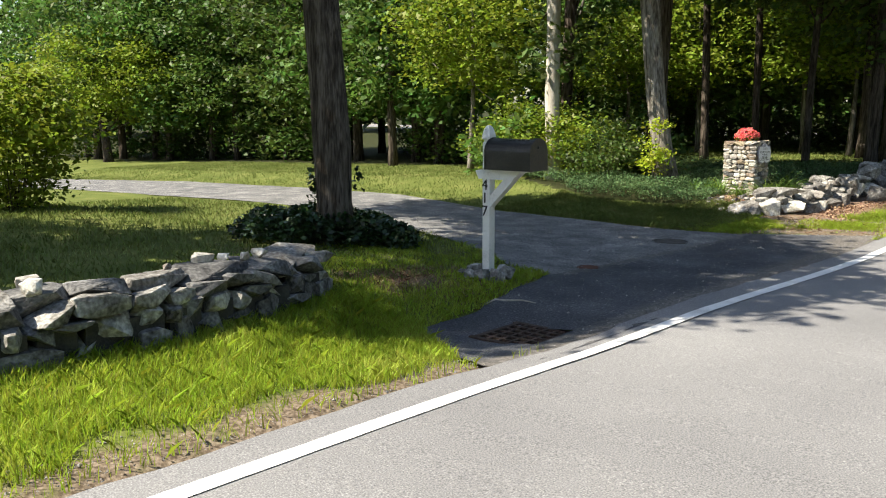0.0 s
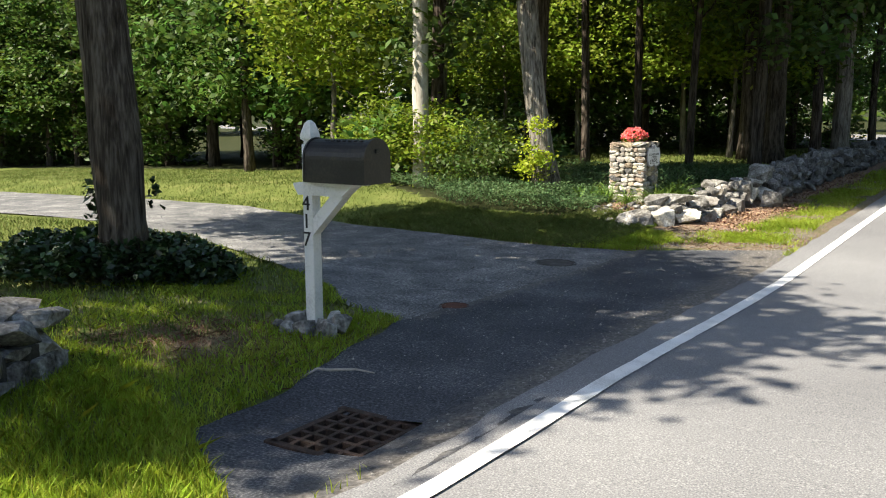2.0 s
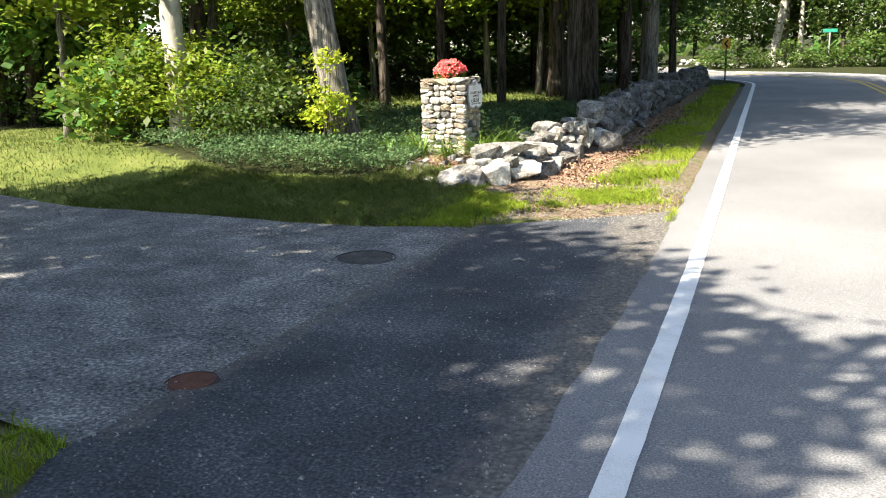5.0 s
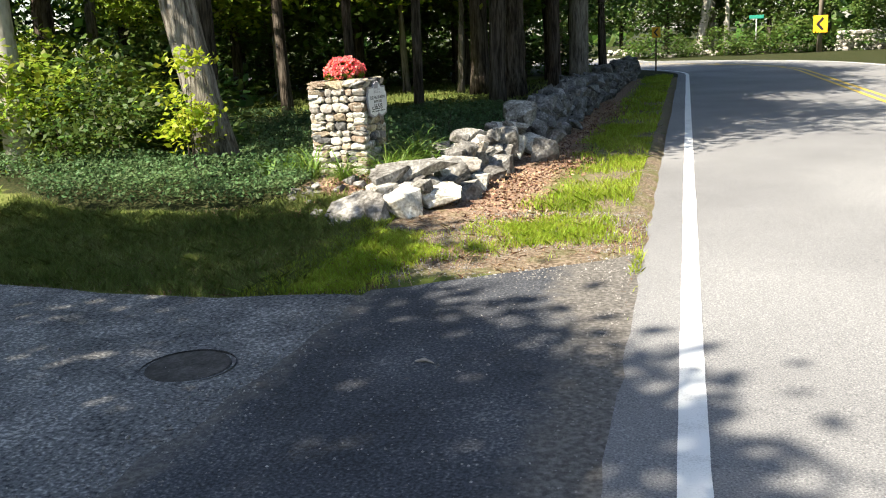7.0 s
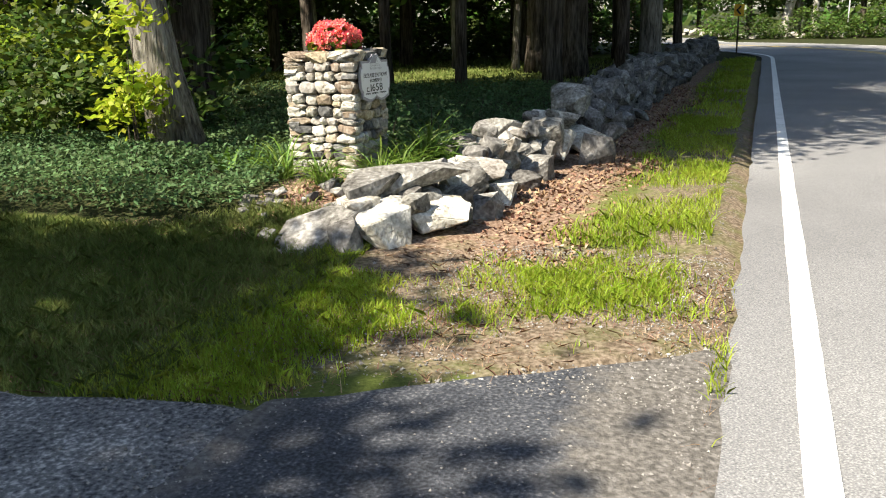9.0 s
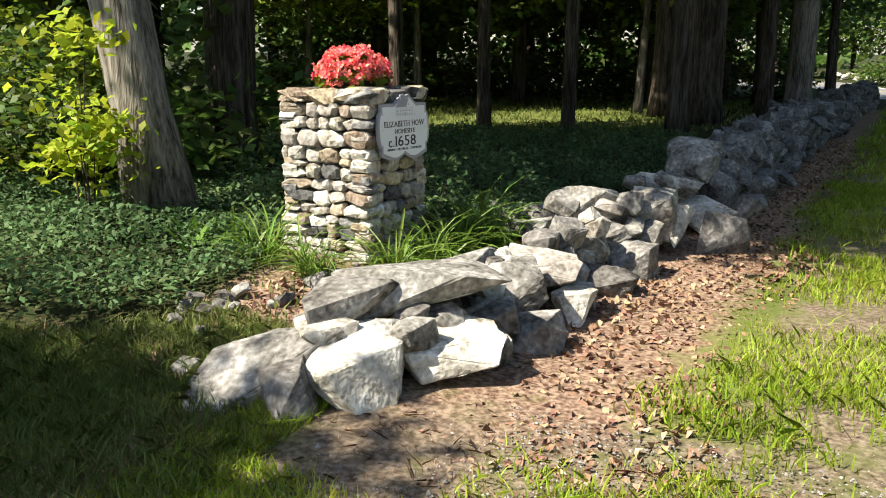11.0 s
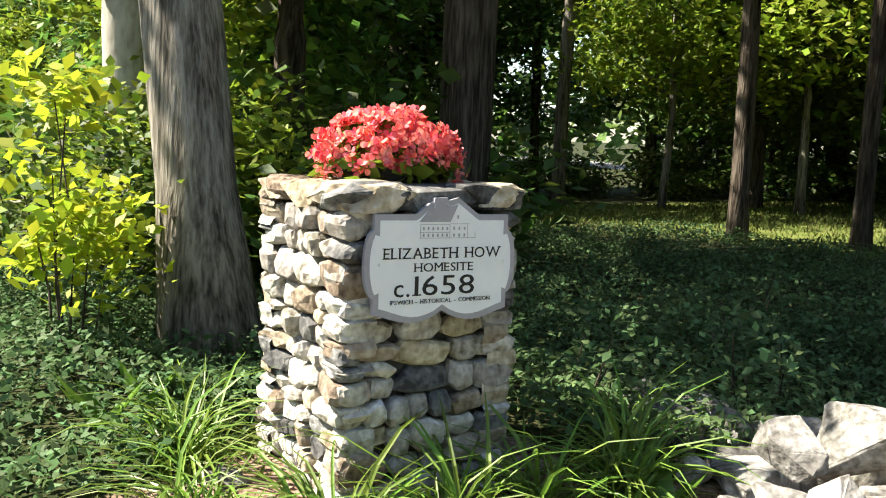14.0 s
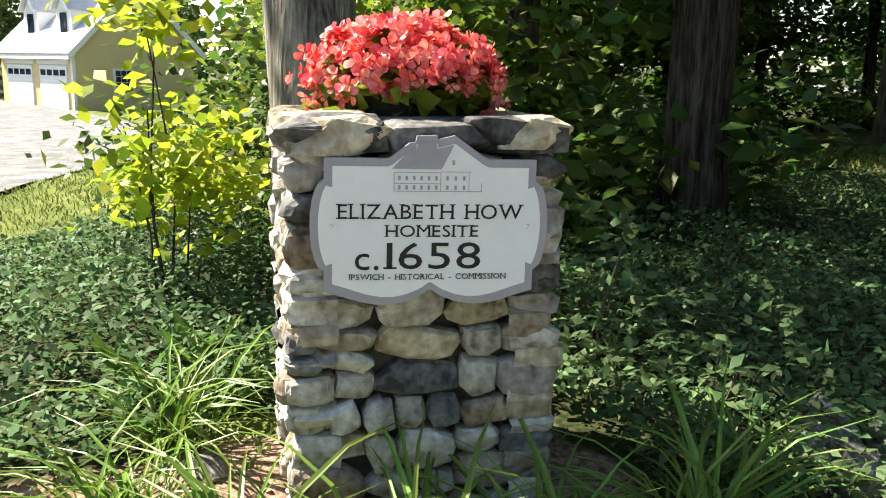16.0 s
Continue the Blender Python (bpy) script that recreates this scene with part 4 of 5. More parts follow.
# ---- mailbox ----
def build_mailbox():
    x, y = -5.555, 7.03
    z = hgt(x, y)
    mb = thing("mailbox", x, y, z, label="black metal mailbox on white painted wooden post", category="mailbox")
    top = 1.40
    part("post", box(0.094, 0.094, top, 0, 0, top / 2, 0.008), M_PAINT, mb, "white painted square post")
    bm = bmesh.new()
    prev = None
    for half, zz in ((0.047, 0), (0.034, 0.008), (0.034, 0.025), (0.050, 0.04), (0.052, 0.06), (0.047, 0.09), (0.028, 0.155), (0.008, 0.178)):
        ring = [bm.verts.new((sx * half, sy * half, zz)) for sx, sy in ((-1, -1), (1, -1), (1, 1), (-1, 1))]
        if prev:
            for k in range(4):
                bm.faces.new((prev[k], prev[(k + 1) % 4], ring[(k + 1) % 4], ring[k]))
        prev = ring
    bm.faces.new(prev)
    part("finial", bm, M_PAINT, mb, "white pointed post cap", m=Matrix.Translation((0, 0, top)))
    BZ = 1.115
    arm = prism([(-0.13, -0.015), (-0.09, -0.085), (0.33, -0.085), (0.42, -0.015), (0.42, 0.0), (-0.13, 0.0)], 0.11, m=pose(0, 0.055, BZ, 90))
    part("arm", arm, M_PAINT, mb, "white arm under the box")
    brace = prism([(0.044, -0.38), (0.044, -0.26), (0.22, -0.083), (0.345, -0.083)], 0.085, m=pose(0, 0.0425, BZ, 90))
    part("brace", brace, M_PAINT, mb, "white diagonal brace")
    part("shelf", box(0.42, 0.22, 0.022, 0.27, 0.0, BZ + 0.008, 0.003), M_PAINT, mb)
    w, low, rise = 0.145, 0.17, 0.14
    sec = [(-w, 0)] + [(-w, low)] + [(-w * math.cos(a), low + rise * math.sin(a)) for a in np.linspace(0.15, math.pi - 0.15, 14)] + [(w, low), (w, 0)]

    def shell(x0, x1, grow=0.0):
        return prism([(a * (1 + grow), b * (1 + grow)) for a, b in sec], x1 - x0, m=Matrix.Translation((x0, 0.0, BZ + 0.02)) @ Matrix(((0, 0, 1, 0), (1, 0, 0, 0), (0, 1, 0, 0), (0, 0, 0, 1))))

    body = part("box_body", shell(0.065, 0.60), M_BOX, mb, "black arched metal box")
    part("rear_rim", shell(0.055, 0.072, 0.03), M_BOX, mb)
    sides = [shell(0.590, 0.625, 0.035), shell(0.570, 0.640, -0.07)]
    for bm in sides:
        bmesh.ops.recalc_face_normals(bm, faces=bm.faces)
    rim = part("front_rim", sides[0], M_BOX, mb)
    cut = part("rim_cut", sides[1], M_BOX)
    hole = rim.modifiers.new("hole", "BOOLEAN")
    hole.object, hole.solver = cut, "EXACT"
    bpy.context.view_layer.update()
    solid = bpy.data.meshes.new_from_object(rim.evaluated_get(bpy.context.evaluated_depsgraph_get()))
    rim.modifiers.clear()
    rim.data = solid
    bpy.data.objects.remove(cut)
    door = part("box_door", shell(0.600, 0.612, -0.05), M_BOX, mb, "black mailbox door")
    part("latch", box(0.03, 0.05, 0.03, 0.622, 0.0, BZ + 0.25, 0.005), M_BOX, door)
    for k in range(7):
        part("louvre", box(0.030, 0.022, 0.010, 0.22 + k * 0.052, -0.06, BZ + 0.02 + low + rise * 0.91 + 0.002, 0.004), M_BOX, mb)
    fm = pose(0, -0.0505, 0, 90)
    for i, ch in enumerate("417"):
        text("house_number", ch, 0.155, mb, -0.012, 0.965 - i * 0.135, frame_m=fm, depth=0.003)
    r = random.Random(3)
    for k, (dx, dy, s) in enumerate(((-0.16, -0.05, 0.2), (-0.13, 0.10, 0.17), (0.05, -0.16, 0.16), (0.17, -0.08, 0.17), (0.19, 0.08, 0.19), (-0.05, -0.2, 0.15), (0.05, 0.18, 0.15), (-0.22, -0.16, 0.13), (0.0, -0.11, 0.12))):
        ob = stone(BOULDERS, None, x + dx, y + dy, z + s * 0.25, s * 1.1, s, s * 0.9, 25, None, r, "base_stone")
        tagged(ob, "rough grey fieldstone packed round the mailbox post", "stone", "stones round the mailbox post")


# ---- drain, covers, twig ----
def build_small_ground_things():
    gx, gy, s = -4.13, 5.75, 0.62
    z = hgt(gx, gy) + 0.014
    gr = thing("drain_grate", gx, gy, z, label="rusty cast iron storm drain grate in asphalt", category="drain grate")
    fr = bmesh.new()
    for sx, sy, x, y in ((s + 0.1, 0.05, 0, s / 2), (s + 0.1, 0.05, 0, -s / 2), (0.05, s, s / 2, 0), (0.05, s, -s / 2, 0)):
        box(sx, sy, 0.05, x, y, -0.02, 0.004, bm=fr)
    part("frame", fr, M_IRON, gr)
    n = 6
    for k in range(1, n):
        p = -s / 2 + k * s / n
        part("bar", box(s, 0.030, 0.05, 0, p, -0.022, 0.003), M_IRON, gr)
        part("cross_bar", box(0.030, s, 0.046, p, 0, -0.022, 0.003), M_IRON, gr)
    part("pit", box(s, s, 0.01, 0, 0, -0.4), M_PIT, gr)
    for name, x, y, rad, mat, label in (("manhole_cover", -5.80, 11.62, 0.23, M_DUSTY_IRON, "dark round iron cover set in driveway"), ("valve_cover", -5.36, 8.68, 0.12, M_RUST, "rust red patch with small cover in asphalt")):
        zz = hgt(x, y) + 0.004
        bm = bmesh.new()
        bmesh.ops.create_cone(bm, cap_ends=True, segments=32, radius1=rad, radius2=rad * 0.97, depth=0.02, matrix=Matrix.Translation((0, 0, 0)))
        cv = thing(name, x, y, zz, label=label, category="cover")
        part("lid", bm, mat, cv)
        ring = bmesh.new()
        bmesh.ops.create_cone(ring, cap_ends=False, segments=32, radius1=rad * 1.12, radius2=rad * 1.1, depth=0.018)
        part("rim", ring, mat, cv)
    x, y = -4.97, 6.27
    tw = tube([(0, 0, 0), (0.03, 0.09, 0.03), (0.1, 0.14, 0.02), (0.25, 0.22, 0.03), (0.37, 0.27, 0.012)], [0.006, 0.009, 0.010, 0.008, 0.004], 6)
    ob = part("fallen_stick", tw, M_STICK)
    ob.matrix_basis = pose(x, y, hgt(x, y) + 0.014)
    tagged(ob, "bleached fallen stick lying on asphalt", "stick")
    bit = part("dry_twig", tube([(-0.05, 0, 0), (0.0, 0.012, 0.012), (0.06, 0.0, 0.004)], [0.006, 0.011, 0.003], 6), M_STICK)
    bit.matrix_basis = pose(-4.56, 11.86, hgt(-4.56, 11.86) + 0.012, 0, 0, -12)
    tagged(bit, "short pale dry twig lying on dark asphalt", "stick")


def build_gravel():
    """Loose chips and pebbles along the asphalt's seams and on the bare verge."""
    g = np.random.default_rng(61)
    spots = [np.stack([g.normal(-5.36, 0.14, 900), g.uniform(7.9, 13.2, 900)], 1), np.stack([g.normal(-3.66, 0.07, 500), g.uniform(5.0, 14.2, 500)], 1),
             np.stack([g.uniform(-5.8, -3.6, 4500), g.uniform(13.5, 15.9, 4500)], 1), np.stack([g.uniform(-4.1, -3.6, 800), g.uniform(1, 4.6, 800)], 1),
             np.stack([g.normal(-3.75, 0.12, 700), g.uniform(14, 24, 700)], 1), np.stack([g.uniform(-10.5, -5.4, 3500), g.uniform(8.2, 13.2, 3500)], 1), np.stack([g.uniform(-5.3, -3.6, 1500), g.uniform(6.5, 13.6, 1500)], 1)]
    p = np.concatenate(spots)
    n = len(p)
    size = g.uniform(0.003, 0.008, n) * np.where(g.random(n) < 0.06, 1.8, 1)
    base = np.stack([p[:, 0], p[:, 1], height(p[:, 0], p[:, 1]) + 0.008 + size * 0.3], 1)
    octa = np.array([(1, 0, 0), (0, 1, 0), (-1, 0, 0), (0, -1, 0), (0, 0, 0.8), (0, 0, -0.8)])
    tri = np.array([(0, 1, 4), (1, 2, 4), (2, 3, 4), (3, 0, 4), (1, 0, 5), (2, 1, 5), (3, 2, 5), (0, 3, 5)])
    jig = octa[None] * g.uniform(0.6, 1.4, (n, 6, 1)) * size[:, None, None]
    a = g.uniform(0, 6.28, n)
    x, y = jig[..., 0] * np.cos(a)[:, None] - jig[..., 1] * np.sin(a)[:, None], jig[..., 0] * np.sin(a)[:, None] + jig[..., 1] * np.cos(a)[:, None]
    v = np.stack([x, y, jig[..., 2]], -1) + base[:, None, :]
    tagged(link_mesh("gravel", polys("gravel", v[:, tri.ravel()].reshape(-1, 3), 3), M_CHIP), "loose grey stone chips on asphalt and verge", "gravel", kind="stuff")


# ---- plants ----
def blades(n, xs, ys, h, w, lean=0.5, keep=None, gen=None, base=None):
    """Grass blades as three-cornered slips; returns their corners."""
    g = gen or rng
    x, y = g.uniform(*xs, n), g.uniform(*ys, n)
    if keep is not None:
        k = keep(x, y)
        x, y = x[k], y[k]
    n = len(x)
    z = height(x, y) if base is None else base(x, y)
    a = g.uniform(0, 2 * np.pi, n)
    hh = h * g.uniform(0.5, 1.35, n)
    ln = np.abs(g.normal(0, lean, n)) * hh
    b = g.uniform(0, 2 * np.pi, n)
    p = np.stack([x, y, z], 1)
    side = np.stack([np.cos(a), np.sin(a), np.zeros(n)], 1) * (w * g.uniform(0.6, 1.3, n))[:, None]
    mid = p + np.stack([np.cos(b) * ln * 0.35, np.sin(b) * ln * 0.35, hh * 0.6], 1)
    tip = p + np.stack([np.cos(b) * ln, np.sin(b) * ln, hh], 1)
    return np.stack([p - side, p + side, mid + side * 0.7, tip, mid - side * 0.7], 1).reshape(-1, 3)


def soft_noise(x, y, f):
    return np.sin(x * f + 1.3 * np.sin(y * f * 0.7)) * np.sin(y * f * 1.1 + 1.7 * np.sin(x * f * 0.6 + 2))


def build_grass():
    g = np.random.default_rng(21)
    free = lambda x, y: ~paved(x, y)
    verge = lambda x, y: free(x, y) & ((x < -3.95 + 0.25 * soft_noise(x, y, 3.0)) | (g.random(len(x)) < 0.12))
    a = blades(47000, (-5.75, -3.6), (0.4, 5.3), 0.085, 0.0035, 0.7, verge, g)
    a2 = blades(9000, (-6.6, -3.6), (-3.0, 0.4), 0.09, 0.006, 0.7, verge, g)
    lump = lambda x, y: free(x, y) & (np.exp(-((x + 6.0) ** 2 / 0.45 + (y - 6.2) ** 2 / 0.3)) < 0.4 + 0.4 * g.random(len(x)))
    thin = lambda x, y: lump(x, y) & ((soft_noise(x, y, 3.1) + g.normal(0, 0.5, len(x)) > 0.0) | (x > -5.6) | (y < 5.6))
    b = blades(40000, (-8.2, -4.8), (5.0, 9.2), 0.06, 0.004, 0.8, thin, g)
    tagged(link_mesh("verge_grass", polys("verge_grass", np.concatenate([a, a2, b]), 5), M_GRASS), "long bright green verge grass blades", "grass", kind="stuff")
    c = blades(38000, (-18, -5.9), (0, 10.8), 0.06, 0.008, 0.7, lambda x, y: free(x, y) & (((x + 9) ** 2 + (y - 7.7) ** 2) > 1.0), g)
    d = blades(60000, (-32, -6.5), (12.6, 22), 0.045, 0.008, 0.7, lambda x, y: free(x, y) & ~inside(x, y, IVY_POLY) & (y < 21.5 - 0.1 * soft_noise(x, y, 1)), g)
    e = blades(13000, (-18, -7), (23.5, 38), 0.07, 0.016, 0.6, lambda x, y: free(x, y) & ~inside(x, y, IVY_POLY), g)
    tagged(link_mesh("lawn_grass", polys("lawn_grass", np.concatenate([c, d, e]), 5), M_GRASS_DRY), "short mown lawn grass blades", "grass", kind="stuff")
    patchy = lambda x, y: free(x, y) & ~inside(x, y, IVY_POLY) & (soft_noise(x, y, 2.3) + 0.4 * soft_noise(x, y, 7.0) + g.normal(0, 0.35, len(x)) > 0.38 - 2.0 * step(-5.0, -6.0, x)) & ((x < -5.9) | (y < 14.95) | (x > -5.15)) & (y < 16.0 + 40 * (x > -5.1))
    # this strip's shade is partly in its colour: darker blades than the verge's
    shady = blades(60000, (-10.5, -5.9), (12.7, 16.0), 0.075, 0.0035, 0.9, patchy, g)
    tagged(link_mesh("shaded_grass", polys("shaded_grass", shady, 5), M_GRASS_DRY), "grass before the groundcover bed, shade put into its dull olive colour", "grass", kind="stuff")
    f = blades(56000, (-6.2, -3.55), (12.7, 16.0), 0.055, 0.0035, 0.8, patchy, g)
    edge = lambda x, y: free(x, y) & (x < -3.75) & (x > -4.55 + 0.2 * soft_noise(x, y, 2) + g.normal(0, 0.12, len(x))) & (soft_noise(x, y, 2.7) + 0.5 * soft_noise(x, y, 8) + g.normal(0, 0.4, len(x)) > -0.05)
    h = blades(30000, (-4.9, -3.6), (16, 24), 0.07, 0.004, 0.7, edge, g)
    i = blades(14000, (-4.9, -3.6), (24, 42), 0.09, 0.010, 0.7, edge, g)
    tagged(link_mesh("roadside_grass", polys("roadside_grass", np.concatenate([f, h, i]), 5), M_GRASS), "patchy bright grass tufts on dirt verge", "grass", kind="stuff")
    straw = lambda x, y: free(x, y) & (np.exp(-((x + 6.0) ** 2 / 0.9 + (y - 6.2) ** 2 / 0.6)) > 0.25 + 0.5 * g.random(len(x)))
    k = blades(16000, (-7.4, -4.8), (5.0, 7.5), 0.03, 0.003, 2.2, straw, g)
    dry = lambda x, y: free(x, y) & (soft_noise(x, y, 2.9) + g.normal(0, 0.5, len(x)) < 0.2)
    m = blades(16000, (-8.0, -3.6), (12.9, 15.6), 0.03, 0.003, 2.2, dry, g)
    tagged(link_mesh("dry_grass", polys("dry_grass", np.concatenate([k, m]), 5), M_DEAD_LEAF), "dry straw-coloured grass clippings on bare soil", "grass", kind="stuff")
    x, y = g.uniform(-7.0, -4.4, 16000), g.uniform(15.3, 30, 16000)
    k = (g.random(16000) < np.where(y < 20, 1.0, 0.5)) & ((x > -5.5) | ((y < 18.2) & (x > -7.2)))
    k &= x < -4.3 - 0.25 * soft_noise(x, y, 3)
    cc = np.stack([x[k], y[k], height(x[k], y[k]) + 0.012], 1)
    tagged(link_mesh("leaf_litter", polys("leaf_litter", leaves(cc, 0.046, 0.030, 0.8, 0.95, 0.6, g), 4), M_DEAD_LEAF), "brown dead leaves strewn along wall foot", "leaf litter", kind="stuff")


def build_groundcover():
    g = np.random.default_rng(31)
    n = 165000
    x, y = g.uniform(-14, -6.2, n), g.uniform(15.2, 26.2, n)
    near = np.hypot(x + 5, y - 16) < 5.5
    k = inside(x, y, IVY_POLY) & (near | (g.random(n) < 0.4)) & (np.hypot(x + 8.72, y - 17.33) > 0.3)
    x, y = x[k], y[k]
    bank = step(17.6, 16.4, y) * step(-7.3, -8.2, x)
    lumps = 0.19 + 0.13 * bank + 0.05 * soft_noise(x, y, 2.4) + 0.03 * soft_noise(x, y, 6.1)
    c = np.stack([x, y, height(x, y) + lumps * g.uniform(0.35, 1.1, len(x))], 1)
    tagged(link_mesh("groundcover", polys("groundcover", leaves(c, 0.048, 0.027, 0.75, 1.0, 0.25, g), 4), M_IVY), "dense glossy green groundcover bed", "groundcover", kind="stuff")
    # ring of ivy at the foot of the lawn tree
    n = 9000
    a, rr = g.uniform(0, 2 * np.pi, n), np.sqrt(g.random(n)) * (1.15 + 0.12 * np.sin(g.uniform(0, 6, n)))
    x, y = -8.95 + rr * np.cos(a) * 1.1, 7.75 + rr * np.sin(a)
    top = 0.46 * np.sqrt(np.clip(1 - (rr / 1.32) ** 2, 0, 1)) + 0.04 * soft_noise(x, y, 5)
    c = np.stack([x, y, height(x, y) + top * g.uniform(0.3, 1.1, n)], 1)
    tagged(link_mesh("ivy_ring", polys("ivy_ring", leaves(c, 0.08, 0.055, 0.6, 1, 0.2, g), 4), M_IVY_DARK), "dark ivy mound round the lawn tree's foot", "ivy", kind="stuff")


def strap_meshes():
    """Arching strap leaves one metre long, in a few curvatures."""
    res = []
    for rise, curl in ((1.35, 0.75), (1.2, 0.85), (1.05, 0.8), (0.9, 0.75), (1.5, 1.05), (1.1, 1.05)):
        bm = bmesh.new()
        prev = None
        for u, w in ((0, 0.7), (0.25, 1.0), (0.5, 0.9), (0.75, 0.6), (1.0, 0.05)):
            x, z = u * (0.35 + 0.5 * u), rise * u - curl * u * u
            row = [bm.verts.new((x, -0.022 * w, z)), bm.verts.new((x, 0, z - 0.008 * w)), bm.verts.new((x, 0.022 * w, z))]
            if prev:
                for i in range(2):
                    bm.faces.new((prev[i], prev[i + 1], row[i + 1], row[i]))
            prev = row
        me = bpy.data.meshes.new("strap_leaf")
        bm.to_mesh(me)
        bm.free()
        me.materials.append(M_LILY)
        res.append(me)
    return res


def build_lilies():
    """Clumps of arching strap leaves round the pillar's foot."""
    g = np.random.default_rng(41)
    straps = strap_meshes()
    for x, y, s, n in ((-7.3, 16.72, 1.0, 95), (-6.85, 16.62, 0.95, 95), (-6.5, 16.95, 1.1, 85), (-6.44, 17.28, 1.1, 110), (-6.46, 17.62, 1.05, 105), (-6.42, 18.0, 1.2, 150), (-6.7, 18.3, 0.9, 60), (-7.65, 16.85, 0.85, 60)):
        cl = thing("daylily_clump", x, y, hgt(x, y) - 0.01, label="arching strap-leaved daylily clump at pillar foot", category="plant", group="daylilies round the pillar")
        for _ in range(n):
            ln = s * g.uniform(0.26, 0.52)
            m = pose(g.normal(0, 0.05), g.normal(0, 0.05), 0, g.uniform(-12, 12), g.uniform(-25, 10), g.uniform(0, 360)) @ Matrix.Diagonal((ln, ln * g.uniform(0.5, 0.85), ln, 1))
            link_mesh("strap_leaf", straps[int(g.integers(6))], None, cl, m=m)
    for x, y in ((-7.75, 16.55), (-6.3, 18.05), (-7.9, 16.75)):
        out = []
        for k in range(7):
            a, ln = g.uniform(0, 6.283), g.uniform(0.2, 0.32)
            d, side = np.array((math.cos(a) * 0.4, math.sin(a) * 0.4, 0.9)), np.array((-math.sin(a), math.cos(a), 0)) * 0.045
            out += [np.zeros(3), d * ln * 0.5 + side, d * ln + np.array((math.cos(a), math.sin(a), 0)) * 0.05, d * ln * 0.5 - side]
        cl = thing("broadleaf_plant", x, y, hgt(x, y), label="upright broad-leaved green plant in bed", category="plant")
        link_mesh("broad_leaves", polys("broad_leaves", np.array(out), 4), M_LILY, cl)


def crown_points(n, blobs, gen, clump=0.42, shell=0.55):
    """Leaf places in clumps spread through the blobs (x, y, z, rx, ry, rz), thicker towards their outsides."""
    per = 34
    k = max(1, n // per)
    vol = np.array([b[3] * b[4] * b[5] for b in blobs]) ** 0.75
    pick = gen.choice(len(blobs), size=k, p=vol / vol.sum())
    b = np.array(blobs)[pick]
    v = gen.normal(size=(k, 3))
    v /= np.linalg.norm(v, axis=1)[:, None]
    r = shell + (1.05 - shell) * gen.random((k, 1)) ** 0.7
    c = b[:, :3] + v * r * b[:, 3:]
    spread = gen.normal(size=(k, per, 3)) * (clump, clump, clump * 0.5)
    return (c[:, None, :] + spread).reshape(-1, 3)


def limb_paths(blobs, start, gen, count):
    res = []
    for _ in range(count):
        b = blobs[gen.integers(len(blobs))]
        v = gen.normal(size=3)
        v /= np.linalg.norm(v)
        end = np.array(b[:3]) + v * np.array(b[3:]) * 0.7
        s = np.array(start(gen.uniform(0.5, 1.0)))
        mid = s * 0.5 + end * 0.5 + np.array((0, 0, -0.25)) + gen.normal(size=3) * 0.25
        res.append([tuple(s), tuple(mid), tuple(end)])
    return res


def tree_parts(name, trunk, radii, blobs, n, length, bark, leaf, seed, limbs=8, clump=0.42, label="", category="tree", at=(0, 0, 0), group="", rough=0.2, sides=14, shell=0.55, width=0.62):
    """One tree: a tapered trunk through the given points, limbs into the crown, and a crown of many leaves."""
    g = np.random.default_rng(seed)
    root = thing(name, *at, label=label, category=category, group=group)
    path = along(trunk, 12)
    rr = np.interp(np.linspace(0, 1, 12), np.linspace(0, 1, len(radii)), radii)
    rr[0] *= 1.28
    part("trunk", tube(path, rr, sides, rough, seed=seed), bark, root, smooth=True)
    start = lambda u: path[min(11, int(u * 11))]
    for p in limb_paths(blobs, start, g, limbs):
        part("limb", tube(along(p, 6), np.linspace(radii[-1] * 0.55, 0.012, 6), 6, 0.1, None, seed), bark, root, smooth=True)
    pts = crown_points(n, blobs, g, clump, shell)
    link_mesh("crown", polys("crown", leaves(pts, length, length * width, 0.5, 1.0, 0.15, g), 4), leaf, root)
    return root


def shrub(name, blobs, n, length, leaf, seed, at, label, stems=9, clump=0.16, category="shrub", group="", shell=0.3, spread=0.35):
    g = np.random.default_rng(seed)
    root = thing(name, *at, label=label, category=category, group=group)
    for k in range(stems):
        b = blobs[g.integers(len(blobs))]
        end = np.array(b[:3]) + g.normal(size=3) * np.array(b[3:]) * 0.4
        base = np.array((end[0] * spread, end[1] * spread, -0.05))
        bm = tube(along([tuple(base), tuple((base + end) / 2 + g.normal(size=3) * 0.06), tuple(end)], 5), np.linspace(0.007 + 0.006 * b[5], 0.003, 5), 5, 0)
        part("stem", bm, M_BARK_DARK, root)
    pts = crown_points(n, blobs, g, clump, shell)
    pts = pts[pts[:, 2] > 0.02]
    link_mesh("foliage", polys("foliage", leaves(pts, length, length * 0.6, 0.55, 1.0, 0.15, g), 4), leaf, root)
    return root


